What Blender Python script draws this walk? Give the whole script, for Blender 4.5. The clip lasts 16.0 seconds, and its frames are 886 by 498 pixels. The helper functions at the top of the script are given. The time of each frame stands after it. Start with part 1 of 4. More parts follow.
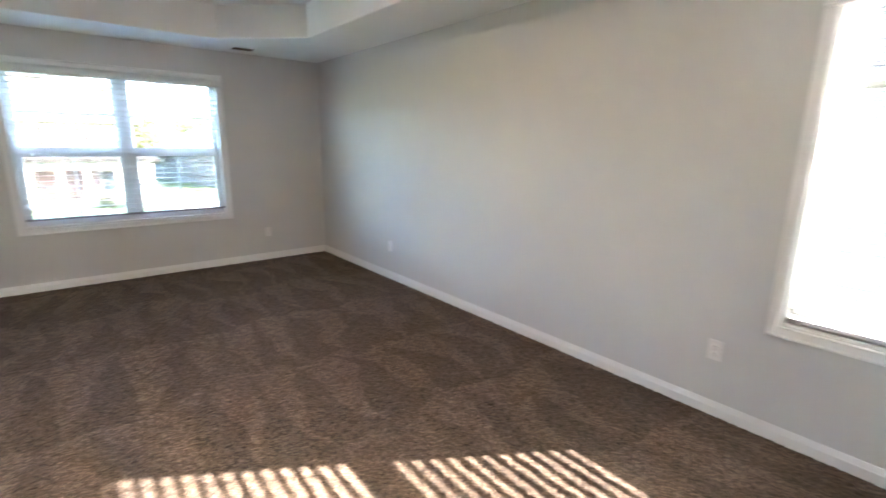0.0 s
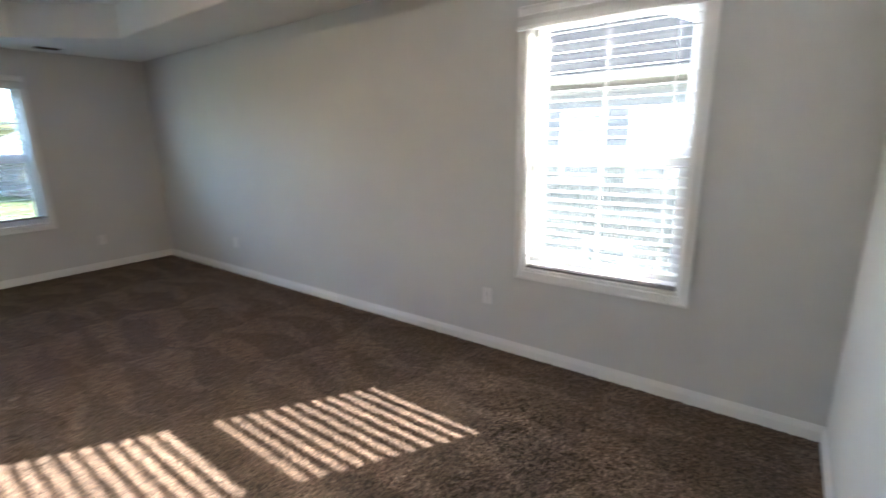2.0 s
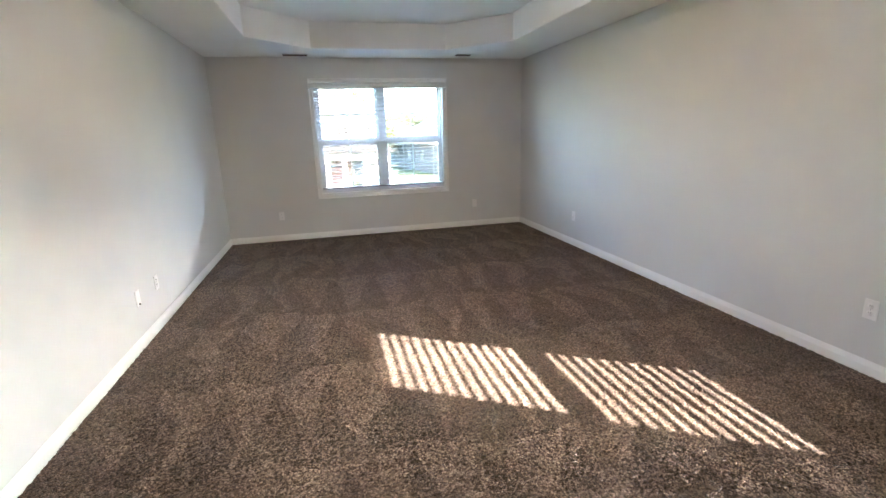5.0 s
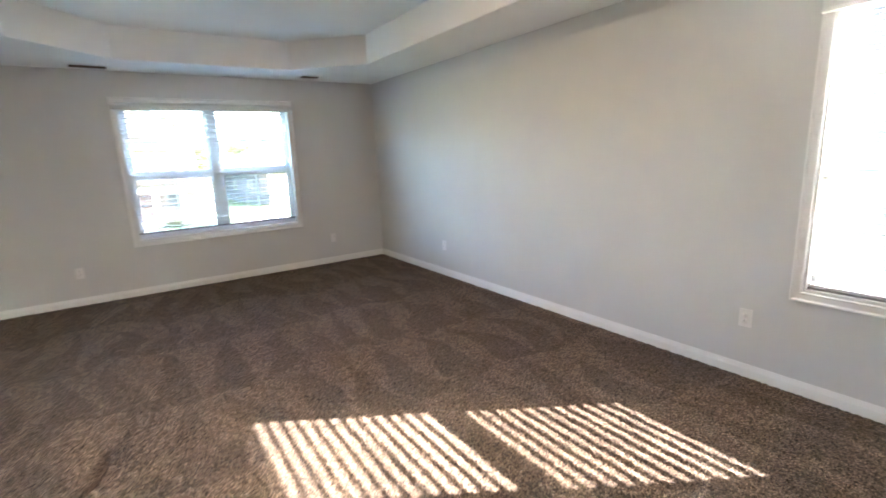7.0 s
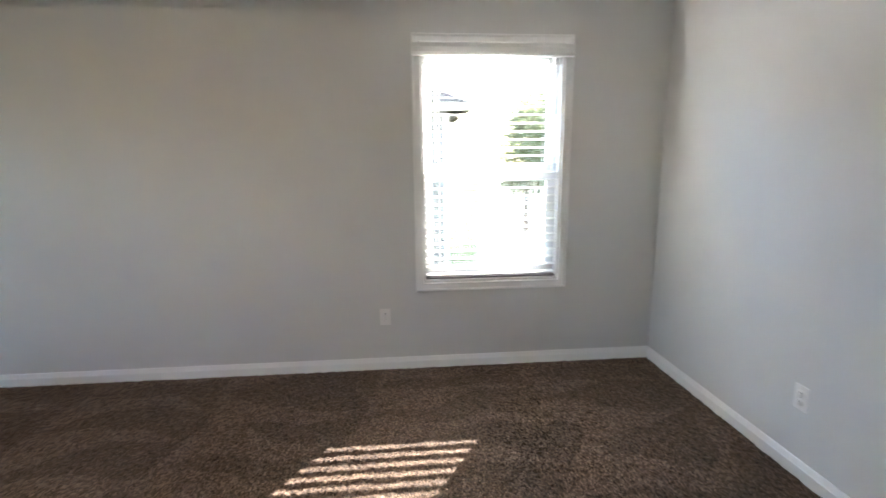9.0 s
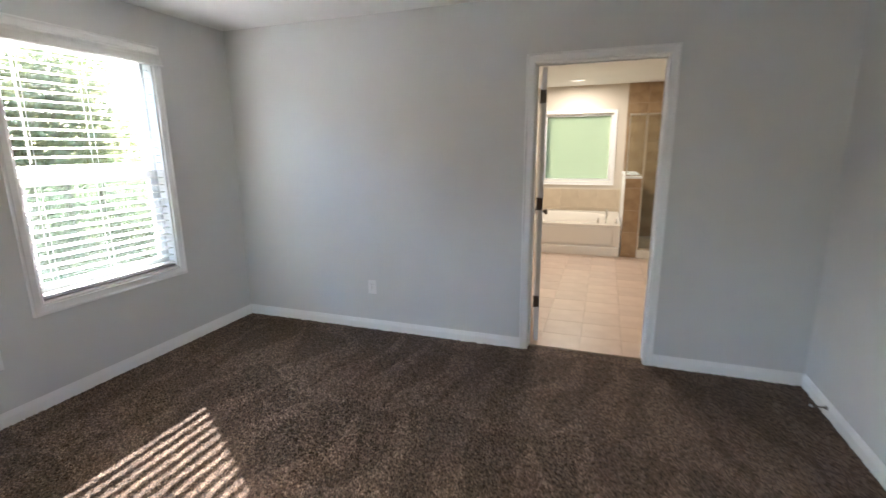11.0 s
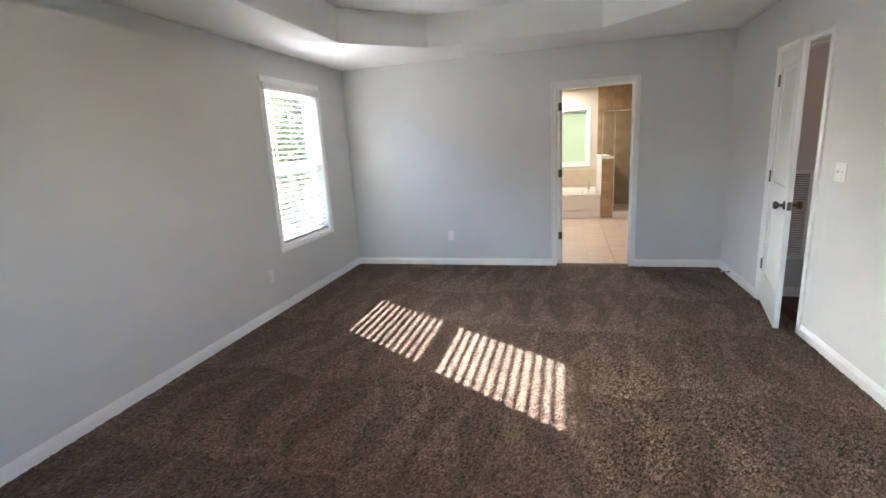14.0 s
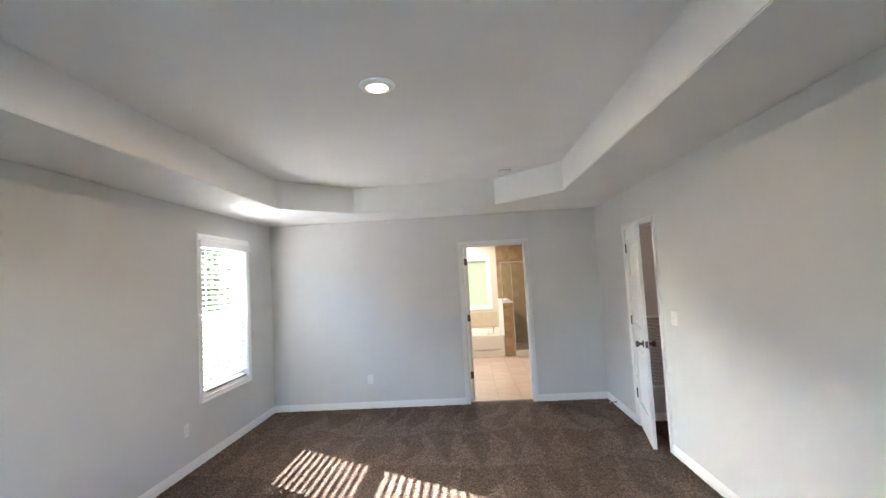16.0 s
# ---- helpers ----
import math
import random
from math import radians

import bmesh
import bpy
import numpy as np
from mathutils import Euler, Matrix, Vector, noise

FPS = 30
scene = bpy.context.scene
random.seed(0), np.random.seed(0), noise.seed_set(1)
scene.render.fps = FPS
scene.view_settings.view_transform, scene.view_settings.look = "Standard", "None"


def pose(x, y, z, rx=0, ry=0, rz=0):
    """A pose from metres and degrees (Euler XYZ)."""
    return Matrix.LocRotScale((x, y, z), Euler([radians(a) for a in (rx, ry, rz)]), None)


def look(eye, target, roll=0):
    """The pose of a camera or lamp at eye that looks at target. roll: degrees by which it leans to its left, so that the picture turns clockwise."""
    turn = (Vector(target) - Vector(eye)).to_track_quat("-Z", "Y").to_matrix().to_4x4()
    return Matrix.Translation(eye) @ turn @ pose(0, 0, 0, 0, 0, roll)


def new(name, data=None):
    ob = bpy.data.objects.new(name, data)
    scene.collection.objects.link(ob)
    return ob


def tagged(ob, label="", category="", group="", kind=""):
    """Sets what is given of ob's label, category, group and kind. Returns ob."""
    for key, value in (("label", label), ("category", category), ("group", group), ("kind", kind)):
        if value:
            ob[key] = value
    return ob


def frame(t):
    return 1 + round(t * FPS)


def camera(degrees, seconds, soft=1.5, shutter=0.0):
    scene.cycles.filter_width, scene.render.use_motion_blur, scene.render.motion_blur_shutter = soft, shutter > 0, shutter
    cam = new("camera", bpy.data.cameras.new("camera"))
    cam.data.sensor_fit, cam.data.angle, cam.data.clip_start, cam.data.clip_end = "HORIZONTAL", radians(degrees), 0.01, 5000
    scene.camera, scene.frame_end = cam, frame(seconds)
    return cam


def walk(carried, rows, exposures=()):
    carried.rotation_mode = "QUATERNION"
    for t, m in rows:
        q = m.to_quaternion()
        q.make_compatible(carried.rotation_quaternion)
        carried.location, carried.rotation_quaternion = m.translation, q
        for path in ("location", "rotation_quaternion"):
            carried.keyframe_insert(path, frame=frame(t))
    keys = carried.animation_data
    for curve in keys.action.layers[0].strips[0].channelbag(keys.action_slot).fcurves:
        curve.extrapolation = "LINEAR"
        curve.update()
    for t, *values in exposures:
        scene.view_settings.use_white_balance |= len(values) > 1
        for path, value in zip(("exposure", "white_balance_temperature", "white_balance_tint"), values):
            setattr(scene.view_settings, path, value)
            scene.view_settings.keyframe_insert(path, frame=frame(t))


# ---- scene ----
cam = camera(88.1, 16.0, shutter=0.4)
PATH = [
    (0, (0.357, 0.426, 1.477), (1.593, 1.933, 1.027), 0.8),
    (0.5, (0.557, 0.132, 1.478), (2.071, 1.379, 1.089), -0.8),
    (1, (0.59, -0.087, 1.481), (2.317, 0.859, 1.132), -2.5),
    (1.5, (0.482, -0.206, 1.459), (2.252, 0.617, 1.022), -0.1),
    (2, (0.381, -0.312, 1.481), (1.936, 0.853, 1.004), -1.2),
    (2.5, (0.255, -0.397, 1.456), (1.372, 1.171, 0.918), -3.1),
    (3, (0.147, -0.447, 1.456), (0.914, 1.326, 0.936), -3.3),
    (3.5, (0.058, -0.522, 1.433), (0.585, 1.321, 0.86), -1.4),
    (6, (0.131, -0.409, 1.43), (0.582, 1.487, 0.981), -2.0),
    (6.5, (0.057, -0.161, 1.424), (0.754, 1.654, 0.952), -1.3),
    (7, (-0.022, 0.096, 1.462), (1.07, 1.72, 1.051), -2.4),
    (7.5, (-0.063, 0.324, 1.494), (1.302, 1.745, 1.15), -2.6),
    (8, (-0.165, 0.526, 1.512), (1.554, 1.479, 1.138), -0.9),
    (8.5, (-0.079, 0.788, 1.482), (1.824, 1.258, 1.088), -0.8),
    (9, (-0.008, 1.139, 1.423), (1.95, 0.974, 1.049), -0.6),
    (9.5, (-0.056, 1.52, 1.457), (1.767, 0.809, 1.044), 0.6),
    (10, (0.001, 1.849, 1.463), (1.41, 0.494, 1.041), 1.2),
    (12.5, (-0.099, 3.904, 1.529), (0.162, 1.966, 1.108), -3.7),
    (13, (0.131, 4.247, 1.524), (0.318, 2.297, 1.121), -3.6),
    (13.5, (0.284, 4.564, 1.531), (0.579, 2.627, 1.128), -2.8),
    (14, (0.358, 4.877, 1.499), (0.872, 2.996, 1.053), -3.4),
    (14.5, (0.51, 5.142, 1.493), (1.036, 3.254, 1.096), -3.4),
    (15, (0.48, 5.305, 1.578), (0.744, 3.328, 1.435), -2.9),
    (15.5, (0.421, 5.425, 1.612), (0.559, 3.432, 1.705), -3.1),
    (16, (0.409, 5.415, 1.618), (0.505, 3.422, 1.75), -3.2),
]
EXPOSURES = [(0, 5.98, 5930, 12), (0.5, 5.39, 5880, 12), (1, 5.48, 5880, 12), (1.5, 5.22, 5880, 12), (2, 5.28, 5880, 12), (2.5, 5.42, 5930, 12), (3, 5.62, 5930, 12), (3.5, 5.89, 5880, 12), (6, 5.99, 5880, 12), (7, 6.09, 5880, 12), (8, 5.42, 5880, 12), (8.5, 5.42, 5880, 12), (9, 5.29, 5880, 12), (9.5, 5.34, 5880, 12), (10, 5.18, 5830, 12), (12.5, 5.3, 5650, 12), (14.5, 5.49, 5650, 12), (15, 5.55, 5650, 12), (16, 5.68, 5650, 12)]
walk(cam, [(t, look(eye, target, roll)) for t, eye, target, roll in PATH], EXPOSURES)

# ---- world, sun, exposure ----
SUN_EL, SUN_AZ = 31.8, 122.2
world = bpy.data.worlds.new("world")
scene.world = world
world.use_nodes = True
wn = world.node_tree.nodes
sky = wn.new("ShaderNodeTexSky")
sky.sky_type, sky.sun_disc = "NISHITA", False
sky.dust_density = 4.0
sky.sun_elevation, sky.sun_rotation = radians(SUN_EL), radians(SUN_AZ)
wn["Background"].inputs[1].default_value = 0.15
world.node_tree.links.new(sky.outputs[0], wn["Background"].inputs[0])
sun = new("sun", bpy.data.lights.new("sun", "SUN"))
sun.data.energy, sun.data.angle, sun.data.color = 2.0, radians(0.5), (1.0, 0.88, 0.76)
sun_way = Vector((math.sin(radians(SUN_AZ)) * math.cos(radians(SUN_EL)), math.cos(radians(SUN_AZ)) * math.cos(radians(SUN_EL)), math.sin(radians(SUN_EL))))
sun.matrix_world = look(Vector((3, 0, 1)) + sun_way * 30, (3, 0, 1))


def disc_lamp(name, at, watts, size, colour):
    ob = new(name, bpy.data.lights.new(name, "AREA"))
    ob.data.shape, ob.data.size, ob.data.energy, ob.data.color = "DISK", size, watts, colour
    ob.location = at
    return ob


disc_lamp("bathroom_lamp_light", (0.44, -4.75, 2.415), 0.9, 0.13, (1.0, 0.86, 0.68))
disc_lamp("vanity_lamp_light", (0.5, -2.2, 2.40), 0.9, 0.3, (1.0, 0.85, 0.66))
# Unseen lamp added only to lighten the hall behind the ajar door.
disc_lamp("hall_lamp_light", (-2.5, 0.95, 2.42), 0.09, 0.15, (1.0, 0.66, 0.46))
disc_lamp("bedroom_lamp_light", (0.857, 2.875, 2.715), 0.55, 0.13, (1.0, 0.72, 0.45))


# ---- materials ----
class Mat:
    """A small builder of node materials."""

    def __init__(self, name, base=(0.8, 0.8, 0.8), rough=0.5, metal=0.0):
        self.m = bpy.data.materials.new(name)
        self.m.use_nodes = True
        self.t = self.m.node_tree
        self.n, self.l = self.t.nodes, self.t.links
        self.b = self.n["Principled BSDF"]
        self.b.inputs["Base Color"].default_value = (*base, 1)
        self.b.inputs["Roughness"].default_value = rough
        self.b.inputs["Metallic"].default_value = metal
        self.co = self.n.new("ShaderNodeTexCoord").outputs["Object"]

    def add(self, kind, **kw):
        node = self.n.new(kind)
        for k, v in kw.items():
            node.inputs[k.replace("_", " ")].default_value = v
        return node

    def join(self, a, b):
        self.l.new(a, b)
        return self

    def scaled(self, s, turn=(0, 0, 0)):
        mp = self.n.new("ShaderNodeMapping")
        mp.inputs["Scale"].default_value = s
        mp.inputs["Rotation"].default_value = turn
        self.join(self.co, mp.inputs[0])
        return mp.outputs[0]

    def noise(self, scale, detail=2.0, rough=0.5, co=None):
        nz = self.add("ShaderNodeTexNoise", Scale=scale, Detail=detail, Roughness=rough)
        self.join(co or self.co, nz.inputs["Vector"])
        return nz.outputs["Fac"]

    def ramp(self, fac, *stops):
        r = self.n.new("ShaderNodeValToRGB")
        els = r.color_ramp.elements
        while len(els) < len(stops):
            els.new(0.5)
        for e, (p, c) in zip(els, stops):
            e.position = p
            e.color = (*c, 1) if len(c) == 3 else c
        self.join(fac, r.inputs[0])
        return r.outputs[0]

    def mix(self, fac, a, b, mode="MIX"):
        x = self.n.new("ShaderNodeMix")
        x.data_type, x.blend_type = "RGBA", mode
        for sock, v in ((x.inputs[0], fac), (x.inputs[6], a), (x.inputs[7], b)):
            if isinstance(v, bpy.types.NodeSocket):
                self.join(v, sock)
            elif isinstance(v, tuple):
                sock.default_value = (*v, 1)
            else:
                sock.default_value = v
        return x.outputs[2]

    def colour(self, sock):
        self.join(sock, self.b.inputs["Base Color"])
        return self

    def bump(self, fac, strength, dist=0.002):
        bp = self.add("ShaderNodeBump", Strength=strength, Distance=dist)
        self.join(fac, bp.inputs["Height"])
        old = self.b.inputs["Normal"].links
        if old:
            self.join(old[0].from_socket, bp.inputs["Normal"])
        self.join(bp.outputs[0], self.b.inputs["Normal"])
        return self


def grey(v):
    return (v, v, v)


def paint(name, base, rough, peel=0.25, scale=220, vary=0.03):
    m = Mat(name, base, rough)
    lo = tuple(c * (1 - vary) for c in base)
    hi = tuple(min(1, c * (1 + vary)) for c in base)
    m.colour(m.ramp(m.noise(1.3, 3), (0.3, lo), (0.7, hi)))
    m.bump(m.noise(scale, 2), peel, 0.0008)
    m.bump(m.noise(2.0, 2), 0.15, 0.006)
    return m.m


def carpet_material(name, dark, mid, light, marks=True):
    m = Mat(name, mid, 0.95)
    m.b.inputs["Specular IOR Level"].default_value = 0.3
    wob = m.add("ShaderNodeTexNoise", Scale=60.0, Detail=2.0)
    m.join(m.co, wob.inputs["Vector"])
    jig = m.n.new("ShaderNodeVectorMath")
    jig.operation = "MULTIPLY_ADD"
    m.join(wob.outputs["Color"], jig.inputs[0])
    jig.inputs[1].default_value = (0.012, 0.012, 0)
    m.join(m.co, jig.inputs[2])
    cell = m.n.new("ShaderNodeTexVoronoi")
    cell.inputs["Scale"].default_value = 130
    m.join(jig.outputs[0], cell.inputs["Vector"])
    sepc = m.n.new("ShaderNodeSeparateColor")
    m.join(cell.outputs["Color"], sepc.inputs[0])
    tuft = m.noise(70, 2, 0.7)
    base = m.ramp(sepc.outputs[0], (0.18, dark), (0.48, mid), (0.86, light))
    base = m.mix(0.35, base, m.ramp(tuft, (0.40, dark), (0.60, light)))
    # Colour darkens from tuft centres to their edges, painting shade in the gaps.
    pit_shade = m.ramp(cell.outputs["Distance"], (0.30, grey(1.1)), (0.75, grey(0.58)))
    base = m.mix(1.0, base, pit_shade, "MULTIPLY")

    def math_node(op, a, b=None, c=None):
        x = m.n.new("ShaderNodeMath")
        x.operation = op
        for k, v in enumerate((a, b, c)):
            if isinstance(v, bpy.types.NodeSocket):
                m.join(v, x.inputs[k])
            elif v is not None:
                x.inputs[k].default_value = v
        return x.outputs[0]

    if marks:
        sep = m.n.new("ShaderNodeSeparateXYZ")
        m.join(m.co, sep.inputs[0])
        wx, wy = m.noise(0.9, 2), m.noise(1.6, 2, co=m.scaled((1, 1, 1), (0, 0, 1.0)))
        x = math_node("MULTIPLY_ADD", wx, 0.9, sep.outputs[0])
        y = math_node("MULTIPLY_ADD", wy, 1.1, sep.outputs[1])
        fx = math_node("PINGPONG", x, 0.17)
        fx = math_node("MULTIPLY", fx, 1 / 0.17)
        fy = math_node("FRACT", math_node("MULTIPLY", y, 1 / 0.95))
        wedge = math_node("SUBTRACT", fy, fx)
        strokes = m.ramp(math_node("MULTIPLY_ADD", wedge, 1.0, 0.5), (0.44, grey(0.84)), (0.56, grey(1.20)))
        fade = m.ramp(m.noise(0.8, 2), (0.33, grey(0.5)), (0.52, grey(1.0)))
        strokes = m.mix(fade, grey(1.0), strokes)
        base = m.mix(1.0, base, strokes, "MULTIPLY")
    soft = m.ramp(m.noise(3.6, 4, 0.65), (0.36, grey(0.94)), (0.64, grey(1.06)))
    base = m.mix(1.0, base, soft, "MULTIPLY")
    m.colour(base)
    m.b.inputs["Sheen Weight"].default_value = 0.04
    m.b.inputs["Sheen Roughness"].default_value = 0.6
    m.bump(tuft, 0.6, 0.010)
    m.bump(pit_shade, 0.6, 0.006)
    return m.m


def stone_tile(name, lo, hi, rough=0.35):
    m = Mat(name, lo, rough)
    info = m.n.new("ShaderNodeObjectInfo")
    c = m.ramp(m.noise(5, 5, 0.6), (0.3, lo), (0.7, hi))
    v = m.ramp(info.outputs["Random"], (0.0, grey(0.93)), (1.0, grey(1.05)))
    m.colour(m.mix(1.0, c, v, "MULTIPLY"))
    m.bump(m.noise(60, 3), 0.2, 0.001)
    return m.m


def brick_courses(name, a, b, mortar, w, h):
    m = Mat(name, a, 0.9)
    br = m.n.new("ShaderNodeTexBrick")
    br.inputs["Color1"].default_value, br.inputs["Color2"].default_value, br.inputs["Mortar"].default_value = (*a, 1), (*b, 1), (*mortar, 1)
    br.inputs["Brick Width"].default_value, br.inputs["Row Height"].default_value, br.inputs["Scale"].default_value, br.inputs["Mortar Size"].default_value = w, h, 1, 0.01
    mp = m.n.new("ShaderNodeMapping")
    mp.inputs["Rotation"].default_value = (radians(90), 0, 0)
    m.join(m.co, mp.inputs[0])
    m.join(mp.outputs[0], br.inputs["Vector"])
    m.colour(br.outputs["Color"])
    return m.m


def glass_material():
    m = Mat("window_glass")
    tr, gl = m.n.new("ShaderNodeBsdfTransparent"), m.n.new("ShaderNodeBsdfGlossy")
    tr.inputs[0].default_value = (0.93, 0.97, 0.96, 1)
    gl.inputs["Roughness"].default_value = 0.02
    lw, mx = m.add("ShaderNodeLayerWeight", Blend=0.5), m.n.new("ShaderNodeMixShader")
    curve = m.ramp(lw.outputs["Facing"], (0.0, grey(0.04)), (0.45, grey(0.06)), (0.75, grey(0.22)), (1.0, grey(0.9)))
    m.join(curve, mx.inputs[0]).join(tr.outputs[0], mx.inputs[1]).join(gl.outputs[0], mx.inputs[2])
    m.join(mx.outputs[0], m.n["Material Output"].inputs[0])
    return m.m


def slat_material():
    m = Mat("slat_vinyl", (0.80, 0.80, 0.79), 0.4)
    tl, mx = m.n.new("ShaderNodeBsdfTranslucent"), m.n.new("ShaderNodeMixShader")
    tl.inputs[0].default_value = (0.84, 0.83, 0.80, 1)
    mx.inputs[0].default_value = 0.36
    m.join(m.b.outputs[0], mx.inputs[1]).join(tl.outputs[0], mx.inputs[2]).join(mx.outputs[0], m.n["Material Output"].inputs[0])
    m.bump(m.noise(90, 2), 0.05, 0.0008)
    return m.m


def screen_material():
    m = Mat("insect_screen", (0.16, 0.17, 0.165), 0.6)
    tr, mx = m.n.new("ShaderNodeBsdfTransparent"), m.n.new("ShaderNodeMixShader")
    mx.inputs[0].default_value = 0.26
    m.join(tr.outputs[0], mx.inputs[1]).join(m.b.outputs[0], mx.inputs[2]).join(mx.outputs[0], m.n["Material Output"].inputs[0])
    return m.m


def frosted_material():
    # Green stands for daylight off the foliage behind, put into the glass colour.
    m = Mat("frosted_glass", (0.35, 0.42, 0.26), 0.55)
    tl = m.n.new("ShaderNodeBsdfTranslucent")
    tl.inputs[0].default_value = (0.175, 0.19, 0.145, 1)
    mx = m.n.new("ShaderNodeMixShader")
    mx.inputs[0].default_value = 0.85
    m.join(m.b.outputs[0], mx.inputs[1]).join(tl.outputs[0], mx.inputs[2]).join(mx.outputs[0], m.n["Material Output"].inputs[0])
    m.bump(m.noise(300, 2), 0.4, 0.001)
    return m.m


def glow(name, colour, strength):
    m = Mat(name, (0.9, 0.9, 0.9), 0.4)
    m.b.inputs["Emission Color"].default_value = (*colour, 1)
    m.b.inputs["Emission Strength"].default_value = strength
    return m.m


WALL = paint("wall_paint", (0.69, 0.69, 0.675), 0.75)
CEIL = paint("ceiling_paint", (0.87, 0.875, 0.855), 0.85, 0.5, 90)
BATHWALL = paint("bathroom_wall_paint", (0.66, 0.60, 0.50), 0.7)
TRIM = paint("trim_paint", (0.88, 0.88, 0.87), 0.35, 0.08, 60, 0.01)
DOORP = paint("door_paint", (0.85, 0.85, 0.84), 0.35, 0.12, 80, 0.01)
VINYL = paint("window_vinyl", (0.80, 0.81, 0.82), 0.4, 0.03, 60, 0.01)
SLAT = slat_material()
# Backlit shade on the blinds' bottom rail, put into a grey colour.
RAIL = paint("rail_shade_grey", (0.26, 0.25, 0.27), 0.5, 0.02, 60, 0.01)
PLATE = paint("outlet_plastic", (0.85, 0.84, 0.825), 0.3, 0.02, 60, 0.01)
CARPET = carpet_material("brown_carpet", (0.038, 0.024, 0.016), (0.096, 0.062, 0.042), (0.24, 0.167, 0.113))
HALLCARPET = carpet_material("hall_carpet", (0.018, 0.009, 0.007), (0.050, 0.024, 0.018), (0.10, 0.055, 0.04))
FLOORTILE = stone_tile("floor_tile_stone", (0.56, 0.43, 0.34), (0.65, 0.52, 0.42))
GROUT = paint("grout", (0.48, 0.39, 0.30), 0.9)
WALLTILE = stone_tile("shower_tile_stone", (0.24, 0.15, 0.075), (0.42, 0.29, 0.16))
TUBTILE = stone_tile("tub_tile_stone", (0.52, 0.43, 0.31), (0.60, 0.51, 0.38))
TUB = paint("tub_acrylic", (0.76, 0.71, 0.63), 0.2, 0.02, 60, 0.01)
BRONZE = Mat("dark_nickel", (0.15, 0.125, 0.105), 0.3, 1.0).m
CHROME = Mat("chrome", (0.75, 0.74, 0.72), 0.12, 1.0).m
BLACK = Mat("dark_slot", (0.02, 0.02, 0.02), 0.6).m
GLASS, FROST, SCREEN = glass_material(), frosted_material(), screen_material()
GLOW = glow("lamp_glow", (1.0, 0.80, 0.60), 0.06)
RUBBER = Mat("white_rubber", (0.7, 0.7, 0.68), 0.6).m
BRICK = brick_courses("red_brick", (0.20, 0.11, 0.09), (0.16, 0.09, 0.075), (0.25, 0.23, 0.20), 0.22, 0.075)
SIDING_W = brick_courses("light_siding", (0.25, 0.215, 0.18), (0.24, 0.205, 0.17), (0.15, 0.13, 0.11), 40, 0.15)
SIDING_G = brick_courses("grey_siding", (0.11, 0.108, 0.104), (0.102, 0.100, 0.096), (0.060, 0.058, 0.056), 40, 0.15)
# Lighter than SIDING_G: haze over the far house is put into the colour.
SIDING_FAR = brick_courses("hazed_grey_siding", (0.19, 0.188, 0.185), (0.18, 0.178, 0.175), (0.12, 0.118, 0.116), 40, 0.15)
SHUTTER = Mat("dark_shutter", (0.035, 0.03, 0.028), 0.8).m
HOUSETRIM = Mat("house_trim", (0.52, 0.51, 0.49), 0.6).m
FASCIA = Mat("tan_fascia", (0.19, 0.165, 0.125), 0.6).m
DARKPANE = Mat("far_pane", (0.05, 0.06, 0.07), 0.08).m
WHITEDOOR = Mat("house_door", (0.13, 0.075, 0.06), 0.5).m
BARK = Mat("bark", (0.12, 0.09, 0.07), 0.9).m


def shingles():
    m = Mat("roof_shingles", (0.12, 0.11, 0.11), 0.95)
    m.colour(m.ramp(m.noise(9, 4), (0.35, (0.020, 0.018, 0.017)), (0.65, (0.048, 0.043, 0.039))))
    m.bump(m.noise(25, 3), 0.6, 0.02)
    return m.m


def leaves(name, lo, hi):
    m = Mat(name, lo, 0.7)
    g = m.n.new("ShaderNodeNewGeometry")
    tint = m.ramp(g.outputs["Random Per Island"], (0.0, lo), (1.0, hi))
    m.colour(tint)
    tl, mx = m.n.new("ShaderNodeBsdfTranslucent"), m.n.new("ShaderNodeMixShader")
    mx.inputs[0].default_value = 0.4
    m.join(tint, tl.inputs[0]).join(m.b.outputs[0], mx.inputs[1]).join(tl.outputs[0], mx.inputs[2])
    m.join(mx.outputs[0], m.n["Material Output"].inputs[0])
    return m.m


def ground_material():
    m = Mat("lawn", (0.08, 0.12, 0.04), 0.95)
    m.colour(m.ramp(m.noise(0.5, 5), (0.35, (0.055, 0.078, 0.034)), (0.65, (0.092, 0.105, 0.052))))
    m.bump(m.noise(20, 4), 0.6, 0.05)
    return m.m


ROOF_PALE = paint("pale_shingles", (0.16, 0.15, 0.14), 0.95, 0.6, 25, 0.2)
ROOF, LEAF, LAWN = shingles(), leaves("leaves", (0.085, 0.095, 0.045), (0.16, 0.155, 0.085)), ground_material()
ASPHALT = paint("asphalt", (0.06, 0.06, 0.06), 0.9, 0.6, 60)
CONCRETE = paint("concrete", (0.42, 0.40, 0.37), 0.9, 0.5, 60)


for mat in (ROOF_PALE, SIDING_FAR, SHUTTER, BRICK, SIDING_W, SIDING_G, HOUSETRIM, ROOF, LEAF, LAWN, ASPHALT, CONCRETE, FASCIA):
    mat.node_tree.nodes["Principled BSDF"].inputs["Specular IOR Level"].default_value = 0.0


